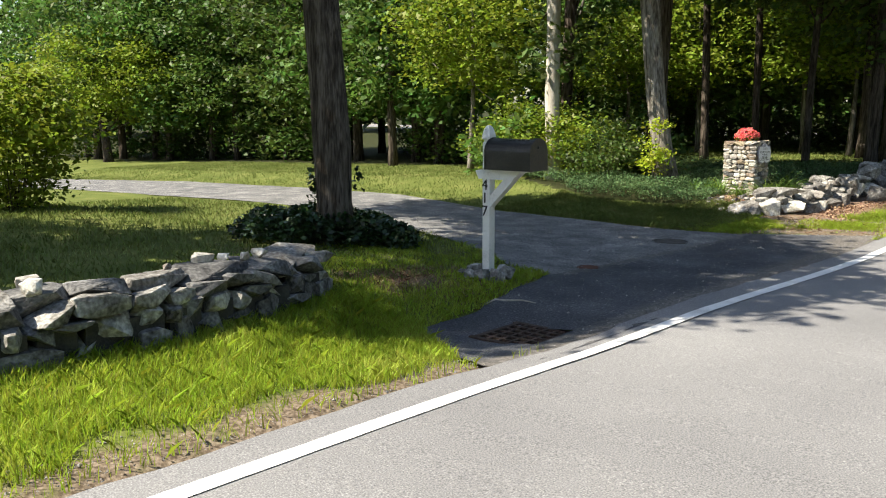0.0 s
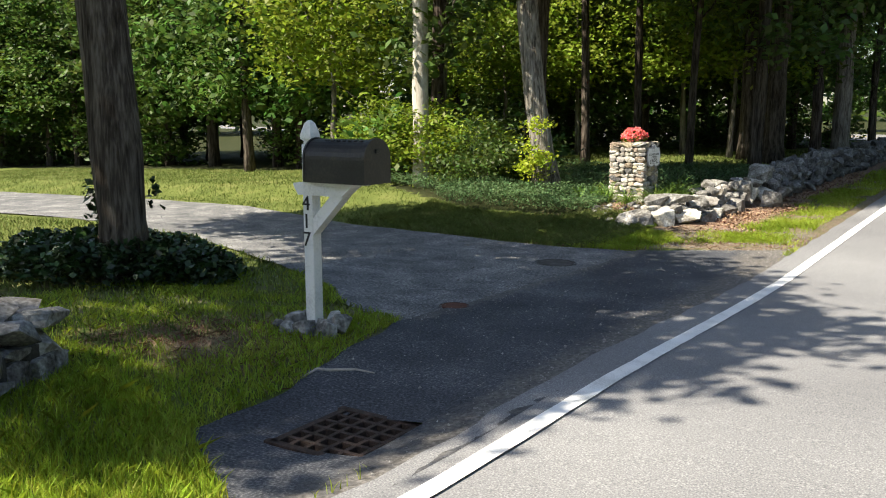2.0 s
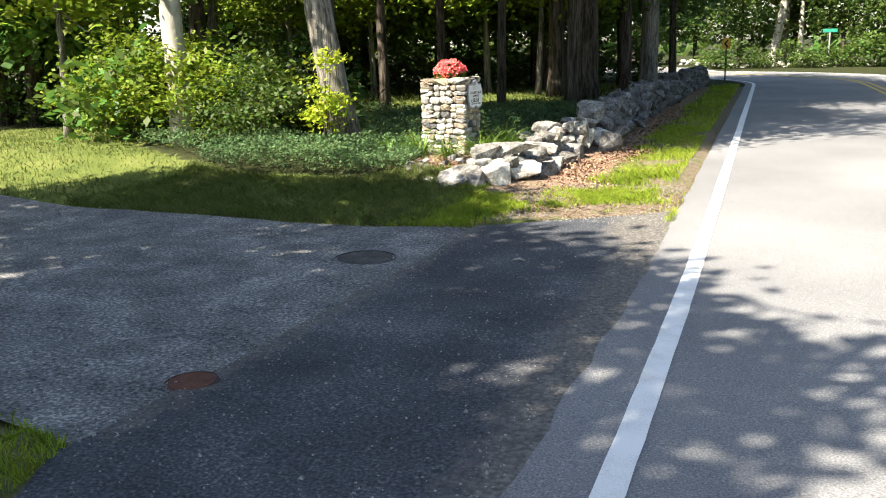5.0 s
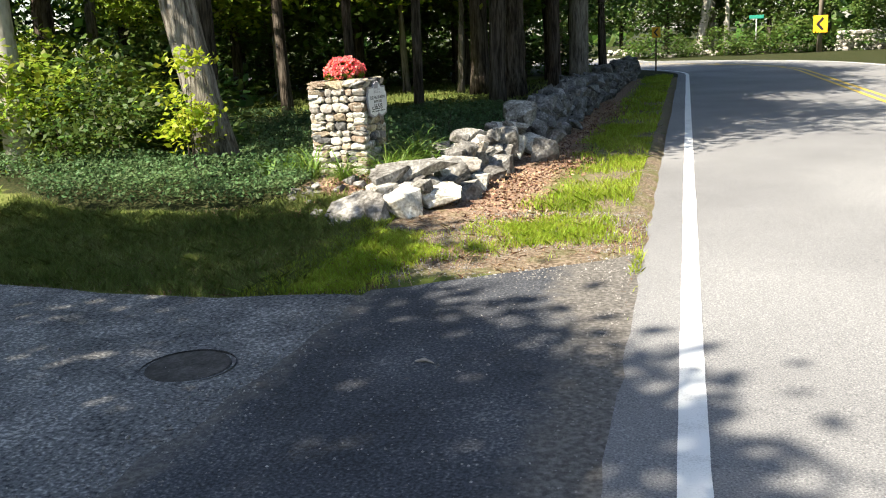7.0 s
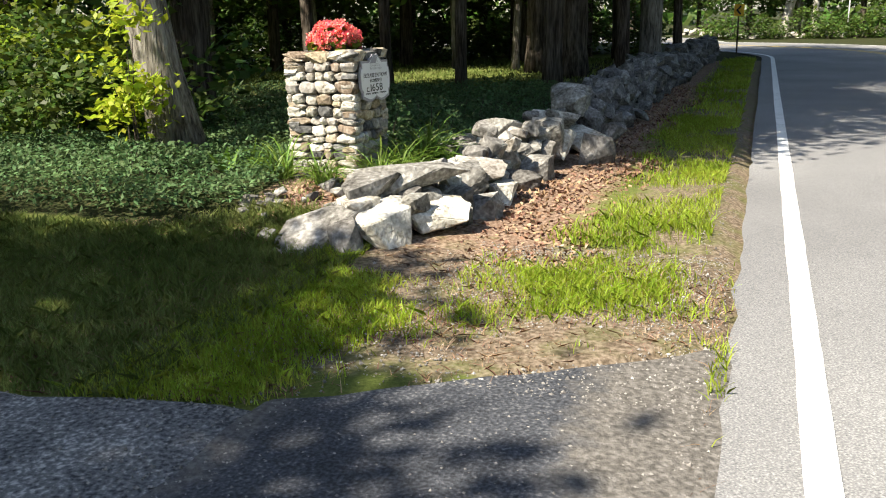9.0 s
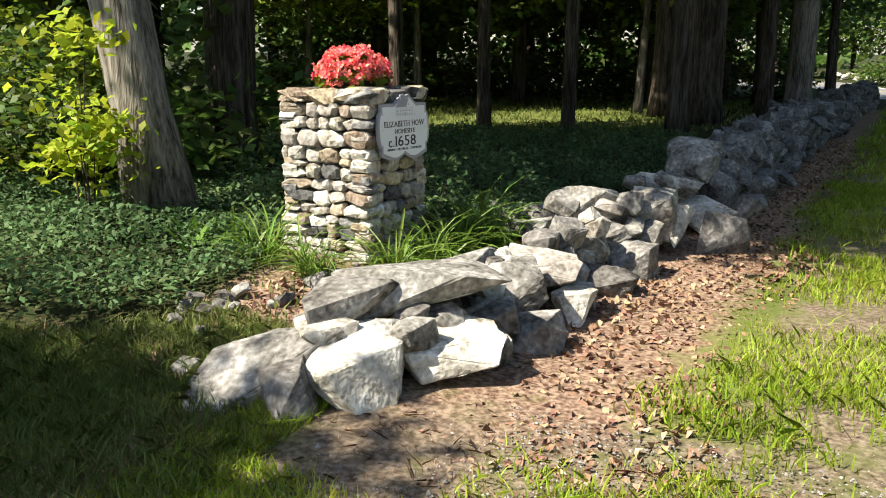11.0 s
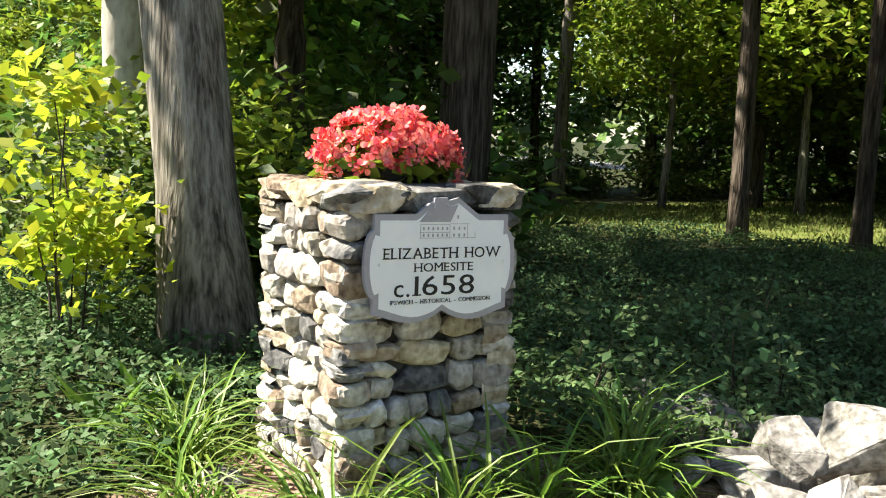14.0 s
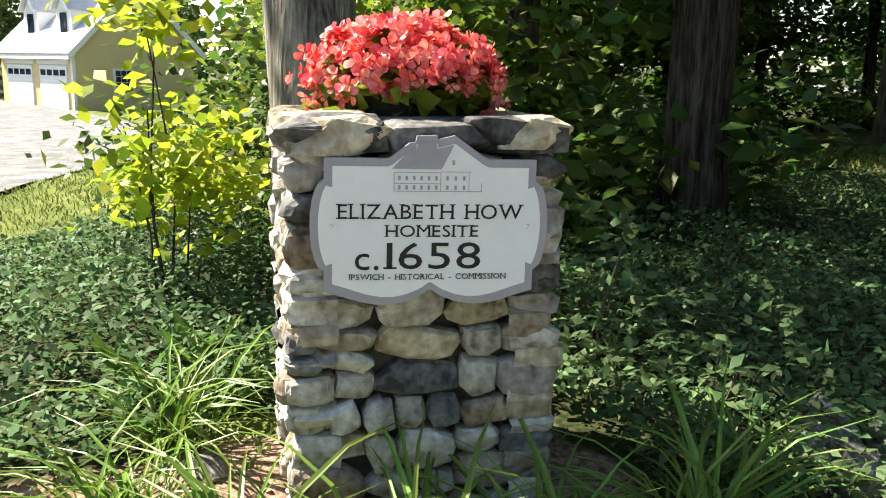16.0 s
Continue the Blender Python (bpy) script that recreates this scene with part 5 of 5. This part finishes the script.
def build_near_trees():
    z = hgt(-8.5, 7.55)
    # crown blobs are unseen, placed so their shadows land on drive, apron and grate
    tree_parts("lawn_tree", [(0, 0, -0.1), (-0.02, 0.0, 1.2), (-0.28, 0.05, 3.4), (-0.45, 0.0, 5.2), (-0.5, -0.2, 7.5)], [0.25, 0.235, 0.22, 0.2, 0.1],
[(-3.0, 0.25, 7.2, 2.3, 2.3, 1.5), (-5.6, 0.5, 7.2, 2.4, 1.9, 1.4), (-0.5, -4.7, 8.2, 2.3, 2.3, 1.5), (-0.25, -6.2, 8.2, 0.95, 1.0, 0.8), (-0.3, -7.8, 8.2, 0.8, 0.9, 0.7), (-1.6, -2.7, 8.0, 2.1, 1.9, 1.5)], 27000, 0.21, M_BARK_DARK, M_LEAF, 51,
               10, 0.29, "tall dark-barked shade tree rising from ivy on lawn", at=(-8.5, 7.55, z))
    g = np.random.default_rng(57)
    tree = bpy.data.objects["lawn_tree"]
    for cx, cy, cz in ((-0.30, -0.10, 0.95), (-0.26, -0.16, 0.75), (0.16, 0.24, 0.85), (-0.3, -0.05, 0.55)):
        c = np.array((cx, cy, cz)) + g.normal(size=(26, 3)) * (0.05, 0.05, 0.10)
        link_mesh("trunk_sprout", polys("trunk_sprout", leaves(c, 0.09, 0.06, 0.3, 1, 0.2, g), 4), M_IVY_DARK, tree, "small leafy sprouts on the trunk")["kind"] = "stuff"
    z = hgt(-8.72, 17.33)
    # unseen crown blobs, several added to shade the wall, litter and bed
    tree_parts("roadside_tree", [(0, 0, -0.15), (-0.16, -0.05, 0.9), (-0.42, -0.1, 2.5), (-0.65, 0.0, 4.5), (-0.8, 0.2, 8.5), (-0.9, 0.0, 11.5)], [0.225, 0.205, 0.195, 0.18, 0.13, 0.07],
               [(-1.6, 2.6, 8.0, 2.8, 2.6, 2.0), (0.6, 3.2, 7.6, 2.6, 2.4, 1.8), (-0.5, -0.9, 8.0, 2.3, 1.9, 1.5), (0.4, 0.1, 5.4, 1.7, 1.7, 1.0), (-1.6, -1.3, 5.2, 1.2, 1.1, 0.8), (-0.9, -0.3, 11.6, 3.8, 3.4, 1.6), (1.0, 0.3, 5.6, 1.5, 1.6, 0.9), (0.6, -1.3, 5.6, 1.0, 1.0, 0.8)], 38000, 0.17, M_BARK, M_LEAF, 52,
               8, 0.4, "grey furrowed-bark tree trunk behind the pillar bed", at=(-8.72, 17.33, z), sides=18)
    z = hgt(-12.0, 17.7)
    # the top blob is an unseen canopy, added to shade the far wall
    tree_parts("pale_tree", [(0, 0, -0.1), (-0.05, 0, 2.5), (-0.1, 0.1, 5.5), (-0.1, 0.2, 9.0), (0, 0.3, 11.5)], [0.18, 0.17, 0.15, 0.11, 0.06],
               [(-0.5, 1.5, 8.0, 2.6, 2.4, 2.4), (-0.3, -2.6, 8.0, 2.4, 2.1, 1.6), (0, 0.8, 11.8, 3.8, 3.6, 1.6)], 26000, 0.17, M_BARK_PALE, M_LEAF, 53, 7, 0.4, "slim pale-barked tree at the wood's edge", at=(-12.0, 17.7, z))


WOOD_BLOBS = [
    [(0, 0, 6.5, 2.6, 2.6, 2.6), (0.8, 0.6, 4.0, 2.2, 2.2, 1.8), (-1.0, -0.5, 2.6, 2.0, 2.0, 1.5)],
    [(0, 0, 7.5, 2.4, 2.4, 3.0), (-0.8, 0.6, 5.0, 2.4, 2.2, 1.6), (1.0, -0.6, 3.0, 1.8, 1.8, 1.3)],
    [(0, 0, 5.0, 3.0, 3.0, 2.4), (1.2, -0.8, 3.0, 2.0, 2.0, 1.4), (-1.3, 0.9, 2.8, 1.9, 1.9, 1.4)],
    [(0, 0, 8.5, 2.8, 2.8, 2.4), (0.6, 1.0, 6.2, 2.4, 2.4, 1.5), (-1.2, -0.8, 3.6, 1.3, 1.2, 0.6), (1.4, 0.4, 2.9, 1.0, 1.0, 0.5)],
]


def build_woods():
    protos = []
    for i, b in enumerate(WOOD_BLOBS):
        protos.append(tree_parts("woodland_tree", [(0, 0, -0.2), (0.05, 0.05, 2.5), (-0.05, 0.1, 5.0), (0, 0, 8.0)], [0.17, 0.15, 0.13, 0.06], b, 8600, 0.225, M_BARK_DARK, M_LEAF, 60 + i, 9, 0.36,
                                 "broad-leaved woodland tree in full summer leaf", at=(-39 + i * 4.6, 26.5 + i * 0.5, hgt(-39 + i * 4.6, 26.5)), group="trees of the wood", sides=8))
    r = random.Random(77)
    spots = []
    # wood's edge behind the far lawn, the wood behind it, and the wood along the road
    for x in np.arange(-42, -17.5, 2.5):
        spots.append((x + r.uniform(-0.8, 0.8), 22.6 + r.uniform(-0.6, 1.2) - 0.0 * x, (0, 1, 2)))
    for x in np.arange(-43, -10, 3.2):
        spots.append((x + r.uniform(-1, 1), 29.5 + r.uniform(-1.2, 1.2) + (9 if x > -24 else 0), (0, 1, 2, 3)))
    for x in np.arange(-28, -6, 3.4):
        spots.append((x + r.uniform(-1, 1), 42.5 + r.uniform(-1.5, 1.5), (0, 1, 2)))
    for x, y in ((-12.9, 19.6), (-20.5, 20.8)):
        spots.append((x, y, (3, 1)))
    for x, y in ((-7.2, 26.5), (-6.8, 32.5), (-7.6, 37.0), (-6.2, 40.5), (-9.0, 39.5)):
        spots.append((x, y, (3,)))
    for x, y in ((-13.2, 34.0), (-10.2, 36.0), (-16.6, 32.5)):
        spots.append((x, y, (2,)))
    for x, y in ((-44, 22.5), (-48, 24), (-53, 24), (-25.5, 33.5), (-22.5, 35.5), (-20, 38), (-28.5, 32)):
        spots.append((x, y, (0, 1)))
    # two unseen trees, added to throw shade over the near lawn
    for x, y in ((-13.3, -0.9), (-17.5, -3.5)):
        spots.append((x, y, (3,)))
    for y in np.arange(-6, 22, 4.2):
        spots.append((-64 + r.uniform(-2, 2), y - 8, (0, 2)))
    for x in np.arange(-12, 26, 3.6):
        spots.append((x + r.uniform(-1, 1), 66 + r.uniform(-1.5, 2.0), (0, 1, 2)))
    for y in np.arange(36, 66, 4.0):
        spots.append((8.5 + r.uniform(-0.5, 1.2), y, (0, 1, 2)))
    # row across the road, mostly out of view, added to block sky light
    for y in np.arange(-12, 34, 5.6):
        spots.append((9.0 + r.uniform(-0.5, 1.5), y, (0, 1)))
    for k, (x, y, kinds) in enumerate(spots):
        p = protos[r.choice(kinds)]
        if paved(np.array([x]), np.array([y]))[0]:
            continue
        s = r.uniform(0.85, 1.2)
        # stretched taller there to keep more sky light off the far wall
        grown = 1.6 if x > 8 and 26 < y < 60 else 1.0
        copy_thing(p, Matrix.LocRotScale((x, y, hgt(x, y)), Euler((0, 0, r.uniform(0, 6.28))), None) @ Matrix.Diagonal((s, s, s * grown * r.uniform(0.95, 1.15), 1)))


def build_woods_details():
    # extra crown blobs above the view, added to shade the far wall
    low = [(2.2, 0.4, 5.6, 2.0, 2.2, 1.1), (2.6, 3.4, 5.8, 2.0, 2.0, 1.1)]
    mid = [(1.2, -2.4, 5.6, 2.0, 2.2, 1.1), (1.4, 1.2, 5.8, 1.8, 2.0, 1.0)]
    tall = [(0.2, -1.0, 6.0, 2.2, 2.4, 1.2), (0.2, 2.4, 6.0, 2.0, 2.2, 1.2)]
    for x, y, rad, h, bark, lean, more in ((-10.6, 20.2, 0.25, 9, M_BARK_DARK, 0.15, low), (-11.7, 25.5, 0.13, 9, M_BARK_DARK, -0.2, []), (-10.5, 26.4, 0.12, 9, M_BARK_DARK, -0.1, mid), (-8.9, 26.2, 0.11, 9, M_BARK_DARK, 0.2, mid),
                                           (-8.6, 31.0, 0.26, 9, M_BARK_DARK, 0.0, tall), (-7.4, 29.4, 0.30, 9, M_BARK_DARK, 0.1, tall), (-6.3, 34.0, 0.30, 9, M_BARK, 0.0, tall), (-18.6, 28.4, 0.16, 9, M_BARK, 0.1, [])):
        # the wide top crown is unseen canopy that holds off sky light
        tree_parts("tall_trunk_tree", [(0, 0, -0.2), (lean * 0.3, 0, 3), (lean, 0.1, 6), (lean, 0.2, h)], [rad, rad * 0.9, rad * 0.8, rad * 0.5],
                   [(0, 0.5, h + 1.0, 3.3, 3.3, 1.8)] + more, 8000 + 5200 * len(more), 0.2, bark, M_LEAF, int(abs(x) * 100), 5, 0.4, "tall straight forest tree with bare lower trunk", at=(x, y, hgt(x, y)), group="tall trees in the wood", sides=12)
    tree_parts("young_maple", [(0, 0, -0.1), (0.1, 0, 2), (0, 0.1, 4.5)], [0.09, 0.07, 0.03], [(0, 0, 4.2, 2.0, 2.0, 1.2), (-0.6, 0.3, 3.0, 1.6, 1.5, 0.7), (0.9, -0.2, 2.6, 1.1, 1.1, 0.5)], 6000, 0.17,
               M_BARK, M_LEAF_LIGHT, 71, 9, 0.36, "young maple with bright yellow-green leaves", at=(-15.6, 18.9, hgt(-15.6, 18.9)))
    maple = bpy.data.objects["young_maple"]
    # added copies whose bright leaf colour stands in for sunlit foliage
    for x, y, sc in ((-11.4, 33.2, 1.25), (-14.6, 31.2, 1.1), (-9.4, 32.0, 1.15), (-16.9, 29.8, 1.0)):
        copy_thing(maple, pose(x, y, hgt(x, y), 0, 0, x * 40) @ Matrix.Scale(sc, 4))
    lawn = [(-0.5, 0, 4.2, 3.4, 3.0, 1.9), (1.7, 0.5, 3.6, 2.4, 2.4, 1.6), (-2.0, 0.6, 3.1, 2.0, 2.1, 1.3)]
    tree_parts("orchard_tree", [(0, 0, -0.1), (-0.4, 0.1, 1.2), (-1.2, 0.2, 3.0)], [0.22, 0.18, 0.08], lawn, 12000, 0.19, M_BARK_DARK, M_LEAF_LIGHT, 72, 9, 0.32,
               "low spreading orchard tree on the far lawn", at=(-38.5, 20.2, hgt(-38.5, 20.2)))
    tree_parts("pine_tree", [(0, 0, -0.1), (0, 0, 5), (0, 0, 10)], [0.2, 0.15, 0.05], [(0, 0, 4.5, 3.0, 3.0, 1.2), (0, 0, 6.5, 2.6, 2.6, 1.2), (0, 0, 8.5, 1.9, 1.9, 1.2)], 9000, 0.2, M_BARK_DARK, M_PINE, 73, 14, 0.4,
               "tall blue-green pine behind the orchard tree", at=(-47.0, 26.0, hgt(-47, 26)))
    shrub("lawn_shrub", [(0, 0, 1.2, 1.3, 1.4, 1.3), (-0.4, 0.3, 2.0, 0.9, 0.9, 0.7)], 11000, 0.12, M_LEAF_LIGHT, 81, (-15.9, 6.5, hgt(-15.9, 6.5)), "big rounded garden shrub on the lawn", 26, 0.18)
    shrub("edge_shrub", [(0, 0, 0.9, 1.6, 1.1, 0.9), (-1.6, 0.3, 1.0, 1.2, 1.0, 1.0), (1.2, -0.1, 0.7, 0.9, 0.8, 0.7)], 9000, 0.11, M_LEAF_LIGHT, 82, (-12.0, 18.0, hgt(-12, 18)), "loose bright green shrub thicket at the wood's edge", 20, 0.2)
    shrub("yellow_sapling", [(0, 0, 1.0, 0.30, 0.30, 0.40), (-0.05, 0.05, 0.55, 0.3, 0.3, 0.28), (0.08, -0.06, 1.3, 0.18, 0.18, 0.2)], 760, 0.088, M_LEAF_YELLOW, 83, (-8.7, 16.62, hgt(-8.7, 16.62)), "sapling with large yellow-green sunlit leaves", 6, 0.13, shell=0.4)
    shrub("understory_shrub", [(0, 0, 0.7, 0.9, 0.9, 0.7)], 2600, 0.085, M_LEAF, 84, (-10.2, 17.0, hgt(-10.2, 17.0)), "leafy understory shrub beside the grey tree", 10, 0.16)
    sap = shrub("bed_sapling", [(0, 0, 0.30, 0.17, 0.17, 0.2)], 170, 0.052, M_IVY, 85, (-7.0, 18.45, hgt(-7.0, 18.45)), "small leafy sapling growing in groundcover", 5, 0.08)
    r = random.Random(9)
    for x, y in ((-7.3, 19.6), (-7.8, 18.3), (-6.7, 20.4), (-8.8, 19.4), (-9.8, 18.9), (-7.9, 20.8), (-6.75, 19.1), (-8.5, 18.0)):
        copy_thing(sap, pose(x, y, hgt(x, y), 0, 0, r.uniform(0, 360)) @ Matrix.Scale(r.uniform(0.8, 1.3), 4))
    under = shrub("woodland_undergrowth", [(0, 0, 0.8, 1.6, 1.3, 0.9)], 1400, 0.19, M_LEAF, 86, (-19.5, 23.0, hgt(-19.5, 23)), "dark leafy undergrowth beneath the wood", 8, 0.25)
    for x in np.arange(-44, -9, 2.6):
        copy_thing(under, pose(x, 24.5 + r.uniform(-1, 1) + (5 + 9 * (x > -24)) * (x > -26), hgt(x, 24), 0, 0, r.uniform(0, 360)) @ Matrix.Scale(r.uniform(0.8, 1.4), 4))
    for x in np.arange(-20, 20, 2.4):
        y = 41 if x < -8 else 62.5
        copy_thing(under, pose(x, y + r.uniform(-0.8, 0.8), hgt(x, y), 0, 0, r.uniform(0, 360)) @ Matrix.Scale(r.uniform(0.7, 1.2), 4))
    for x, y in ((-10.6, 18.6), (-13.6, 18.2), (-15.6, 20.6), (-11.6, 19.8), (-21.5, 31.5), (-23.5, 33.5), (-25.5, 31.8), (-27.5, 35.0), (-19.8, 33.5), (-22.0, 36.0), (-29.5, 37.5), (-18.5, 36.0), (-31.0, 33.0)):
        copy_thing(under, pose(x, y, hgt(x, y), 0, 0, r.uniform(0, 360)) @ Matrix.Scale(r.uniform(0.7, 1.1), 4))


def build_far_woods():
    """The woods that close the view all round, too far to tell tree from tree."""
    g = np.random.default_rng(91)
    k = 1000
    a = g.uniform(0, 2 * np.pi, k)
    rad = g.uniform(74, 90, k)
    c = np.stack([-12 + rad * np.cos(a), 24 + rad * np.sin(a), g.uniform(-1, 17, k)], 1)
    pts = (c[:, None, :] + g.normal(size=(k, 42, 3)) * (1.6, 1.6, 1.2)).reshape(-1, 3)
    tagged(link_mesh("far_woods", polys("far_woods", leaves(pts, 1.6, 1.0, 0.4, 1, 0.15, g), 4), M_LEAF), "distant dense summer woods closing the view", "woods", kind="stuff")


# ---- garage and roadside signs ----
def window(parent, w, h, m, cols=3, rows=4):
    win = part("window", box(w + 0.2, 0.06, h + 0.2, 0, 0, 0, 0.01), M_TRIM, parent, "white framed sash window", m=m)
    for i in range(cols):
        for j in range(rows):
            part("pane", box(w / cols - 0.03, 0.02, h / rows - 0.03, -w / 2 + (i + 0.5) * w / cols, -0.03, -h / 2 + (j + 0.5) * h / rows), M_GLASS, win)
    return win


def build_garage():
    """A yellow clapboard garage; its gable end looks along its own -y, its doors along its own -x."""
    gx, gy = GARAGE_AT
    gz = hgt(gx, gy) - 0.05
    gar = thing("garage", gx, gy, gz, 127.7, label="yellow clapboard garage with white doors and grey dormers", category="garage")
    W, D, E, R = 7.0, 7.5, 3.0, 6.3
    part("wall", prism([(-W / 2, 0), (W / 2, 0), (W / 2, E), (0, R), (-W / 2, E)], D, m=pose(0, D, 0, 90)), M_SIDING, gar)
    for k in range(24):
        part("clapboard", box(W if k < 12 else W * (1 - (k - 11.5) / 13), 0.012, 0.02, 0, -0.008, 0.2 + k * 0.25 if k < 12 else 3.0 + (k - 11) * 0.25), M_SIDING, gar)
    slope = math.atan2(R - E, W / 2)
    ln = (W / 2 + 0.35) / math.cos(slope)
    for s in (-1, 1):
        m = Matrix.Translation((s * (W / 4 + 0.13), D / 2, (R + E) / 2 - 0.05)) @ Matrix.Rotation(s * slope, 4, "Y")
        part("roof_slope", box(ln, D + 0.7, 0.14, 0, 0, 0.05, m=m), M_SHINGLE, gar, "pale grey shingled roof slope")
        part("rake_board", box(ln, 0.06, 0.26, 0, -D / 2 - 0.33, 0.0, m=m), M_TRIM, gar, "white rake board")
    part("corner_board", box(0.16, 0.16, E, -W / 2, 0.0, E / 2), M_TRIM, gar)
    part("eave_board", box(0.10, D + 0.6, 0.22, -W / 2 - 0.3, D / 2, E - 0.3), M_TRIM, gar)
    for k in range(2):
        y = 1.9 + k * 3.5
        dr = part("garage_door", box(0.08, 2.7, 2.3, -W / 2 - 0.02, y, 1.15, 0.01), M_TRIM, gar, "white panelled garage door")
        part("door_surround", box(0.06, 3.1, 0.22, -W / 2 - 0.04, y, 2.45), M_TRIM, gar)
        for j in range(4):
            part("door_light", box(0.02, 0.5, 0.28, -W / 2 - 0.065, y - 0.98 + j * 0.65, 1.95), M_GLASS, dr)
    for k in range(2):
        y = 2.0 + k * 3.4
        dm = part("dormer", prism([(-0.75, 0), (0.75, 0), (0.75, 1.4), (0, 2.3), (-0.75, 1.4)], 2.2, m=Matrix.Translation((-2.75, y, 3.55)) @ pose(0, 0, 0, 90, 0, -90) @ Matrix.Translation((0, 0, -2.2))), M_TRIM, gar, "white gabled dormer")
        for s in (-1, 1):
            m = Matrix.Translation((-1.75, y + s * 0.42, 5.42)) @ Matrix.Rotation(-s * 0.87, 4, "X")
            part("dormer_roof", box(2.5, 1.25, 0.08, 0, 0, 0.05, m=m), M_SHINGLE, dm)
        part("dormer_window", box(0.04, 0.6, 1.0, -2.78, y, 4.35), M_GLASS, dm)
    window(gar, 0.9, 1.2, Matrix.Translation((0.6, -0.03, 4.2)))
    window(gar, 0.9, 1.2, Matrix.Translation((-0.9, -0.03, 1.5)))


def chevron(x, y, z, rz, pole, size=0.6, tall=2.2):
    sg = thing("chevron_sign", x, y, z, rz, label="amber road bend sign with black chevron on post", category="road sign", group="bend signs")
    if pole:
        part("pole", tube([(0, 0, -0.2), (0.02, 0, 4), (0, 0, 9)], [0.16, 0.14, 0.12], 12), M_WOOD_POLE, sg, "weathered utility pole", smooth=True)
    else:
        part("post", box(0.06, 0.06, tall, 0, 0, tall / 2, 0.005), M_IRON, sg)
    off = -0.17 if pole else -0.05
    plate = part("plate", box(size, 0.02, size * 1.25, 0, off, tall - size * 0.3, 0.01), M_AMBER, sg)
    for s in (-1, 1):
        m = Matrix.Translation((-size * 0.02, off - 0.014, tall - size * 0.3 + s * size * 0.2)) @ Matrix.Rotation(-s * 0.85, 4, "Y")
        part("chevron_bar", box(size * 0.62, 0.01, size * 0.18, m=m), M_BLACK, plate)


def build_roadside():
    z = hgt(-4.55, 47.5)
    chevron(-4.5, 46.3, hgt(-4.5, 46), 5, False, 0.35, 1.7)
    chevron(3.9, 61.5, hgt(3.9, 61.5), -5, True, 0.75, 1.75)
    st = thing("street_sign", 0.6, 62.5, hgt(0.6, 62.5), 0, label="green street name sign on slim post", category="street sign")
    part("post", tube([(0, 0, -0.1), (0, 0, 2.2)], [0.035, 0.035], 8), M_STEEL, st, smooth=True)
    part("name_plate", box(0.8, 0.02, 0.2, 0, -0.04, 2.1, 0.01), M_GREEN_SIGN, st)
    wl = thing("far_stone_wall", label="rough stone wall beyond the bend", category="stone wall", kind="structure")
    r = random.Random(15)
    for k in range(120):
        x = -8 + k * 0.17
        stone(PALES, wl, x, 64 + r.uniform(-0.2, 0.2), hgt(x, 64) + r.uniform(0.0, 0.25), r.uniform(0.25, 0.5), 0.35, r.uniform(0.2, 0.35), 15, None, r)
    for k in range(90):
        x = 5.0 + (k % 18) * 0.3
        stone(PALES, wl, x, 62 + r.uniform(-0.1, 0.1), hgt(x, 62) + 0.1 + (k // 18) * 0.22, r.uniform(0.3, 0.5), 0.35, r.uniform(0.22, 0.32), 10, None, r)
    for x, y, rad, bark, lean in ((-2.6, 64.5, 0.3, M_BARK_PALE, 1.2), (-0.9, 65.0, 0.16, M_BARK_PALE, 0.0), (-1.8, 65.5, 0.2, M_BARK, 0.1)):
        tree_parts("bend_tree", [(0, 0, -0.2), (lean * 0.4, 0, 3), (lean, 0.1, 7)], [rad, rad * 0.85, rad * 0.5], [(lean, 0, 8, 2.4, 2.0, 1.6)], 2400, 0.25, bark, M_LEAF_LIGHT, int(rad * 500), 5, 0.4,
                   "pale-trunked roadside tree beyond the bend", at=(x, y, hgt(x, y)), group="trees beyond the bend", sides=10)


build_woods()
build_near_trees()
build_woods_details()
build_far_woods()
build_garage()
build_roadside()
build_mailbox()
build_sign()
build_flowers()
build_lilies()
build_small_ground_things()
build_gravel()
build_groundcover()
build_grass()
build_wall_near()
build_wall_far()
build_pillar()
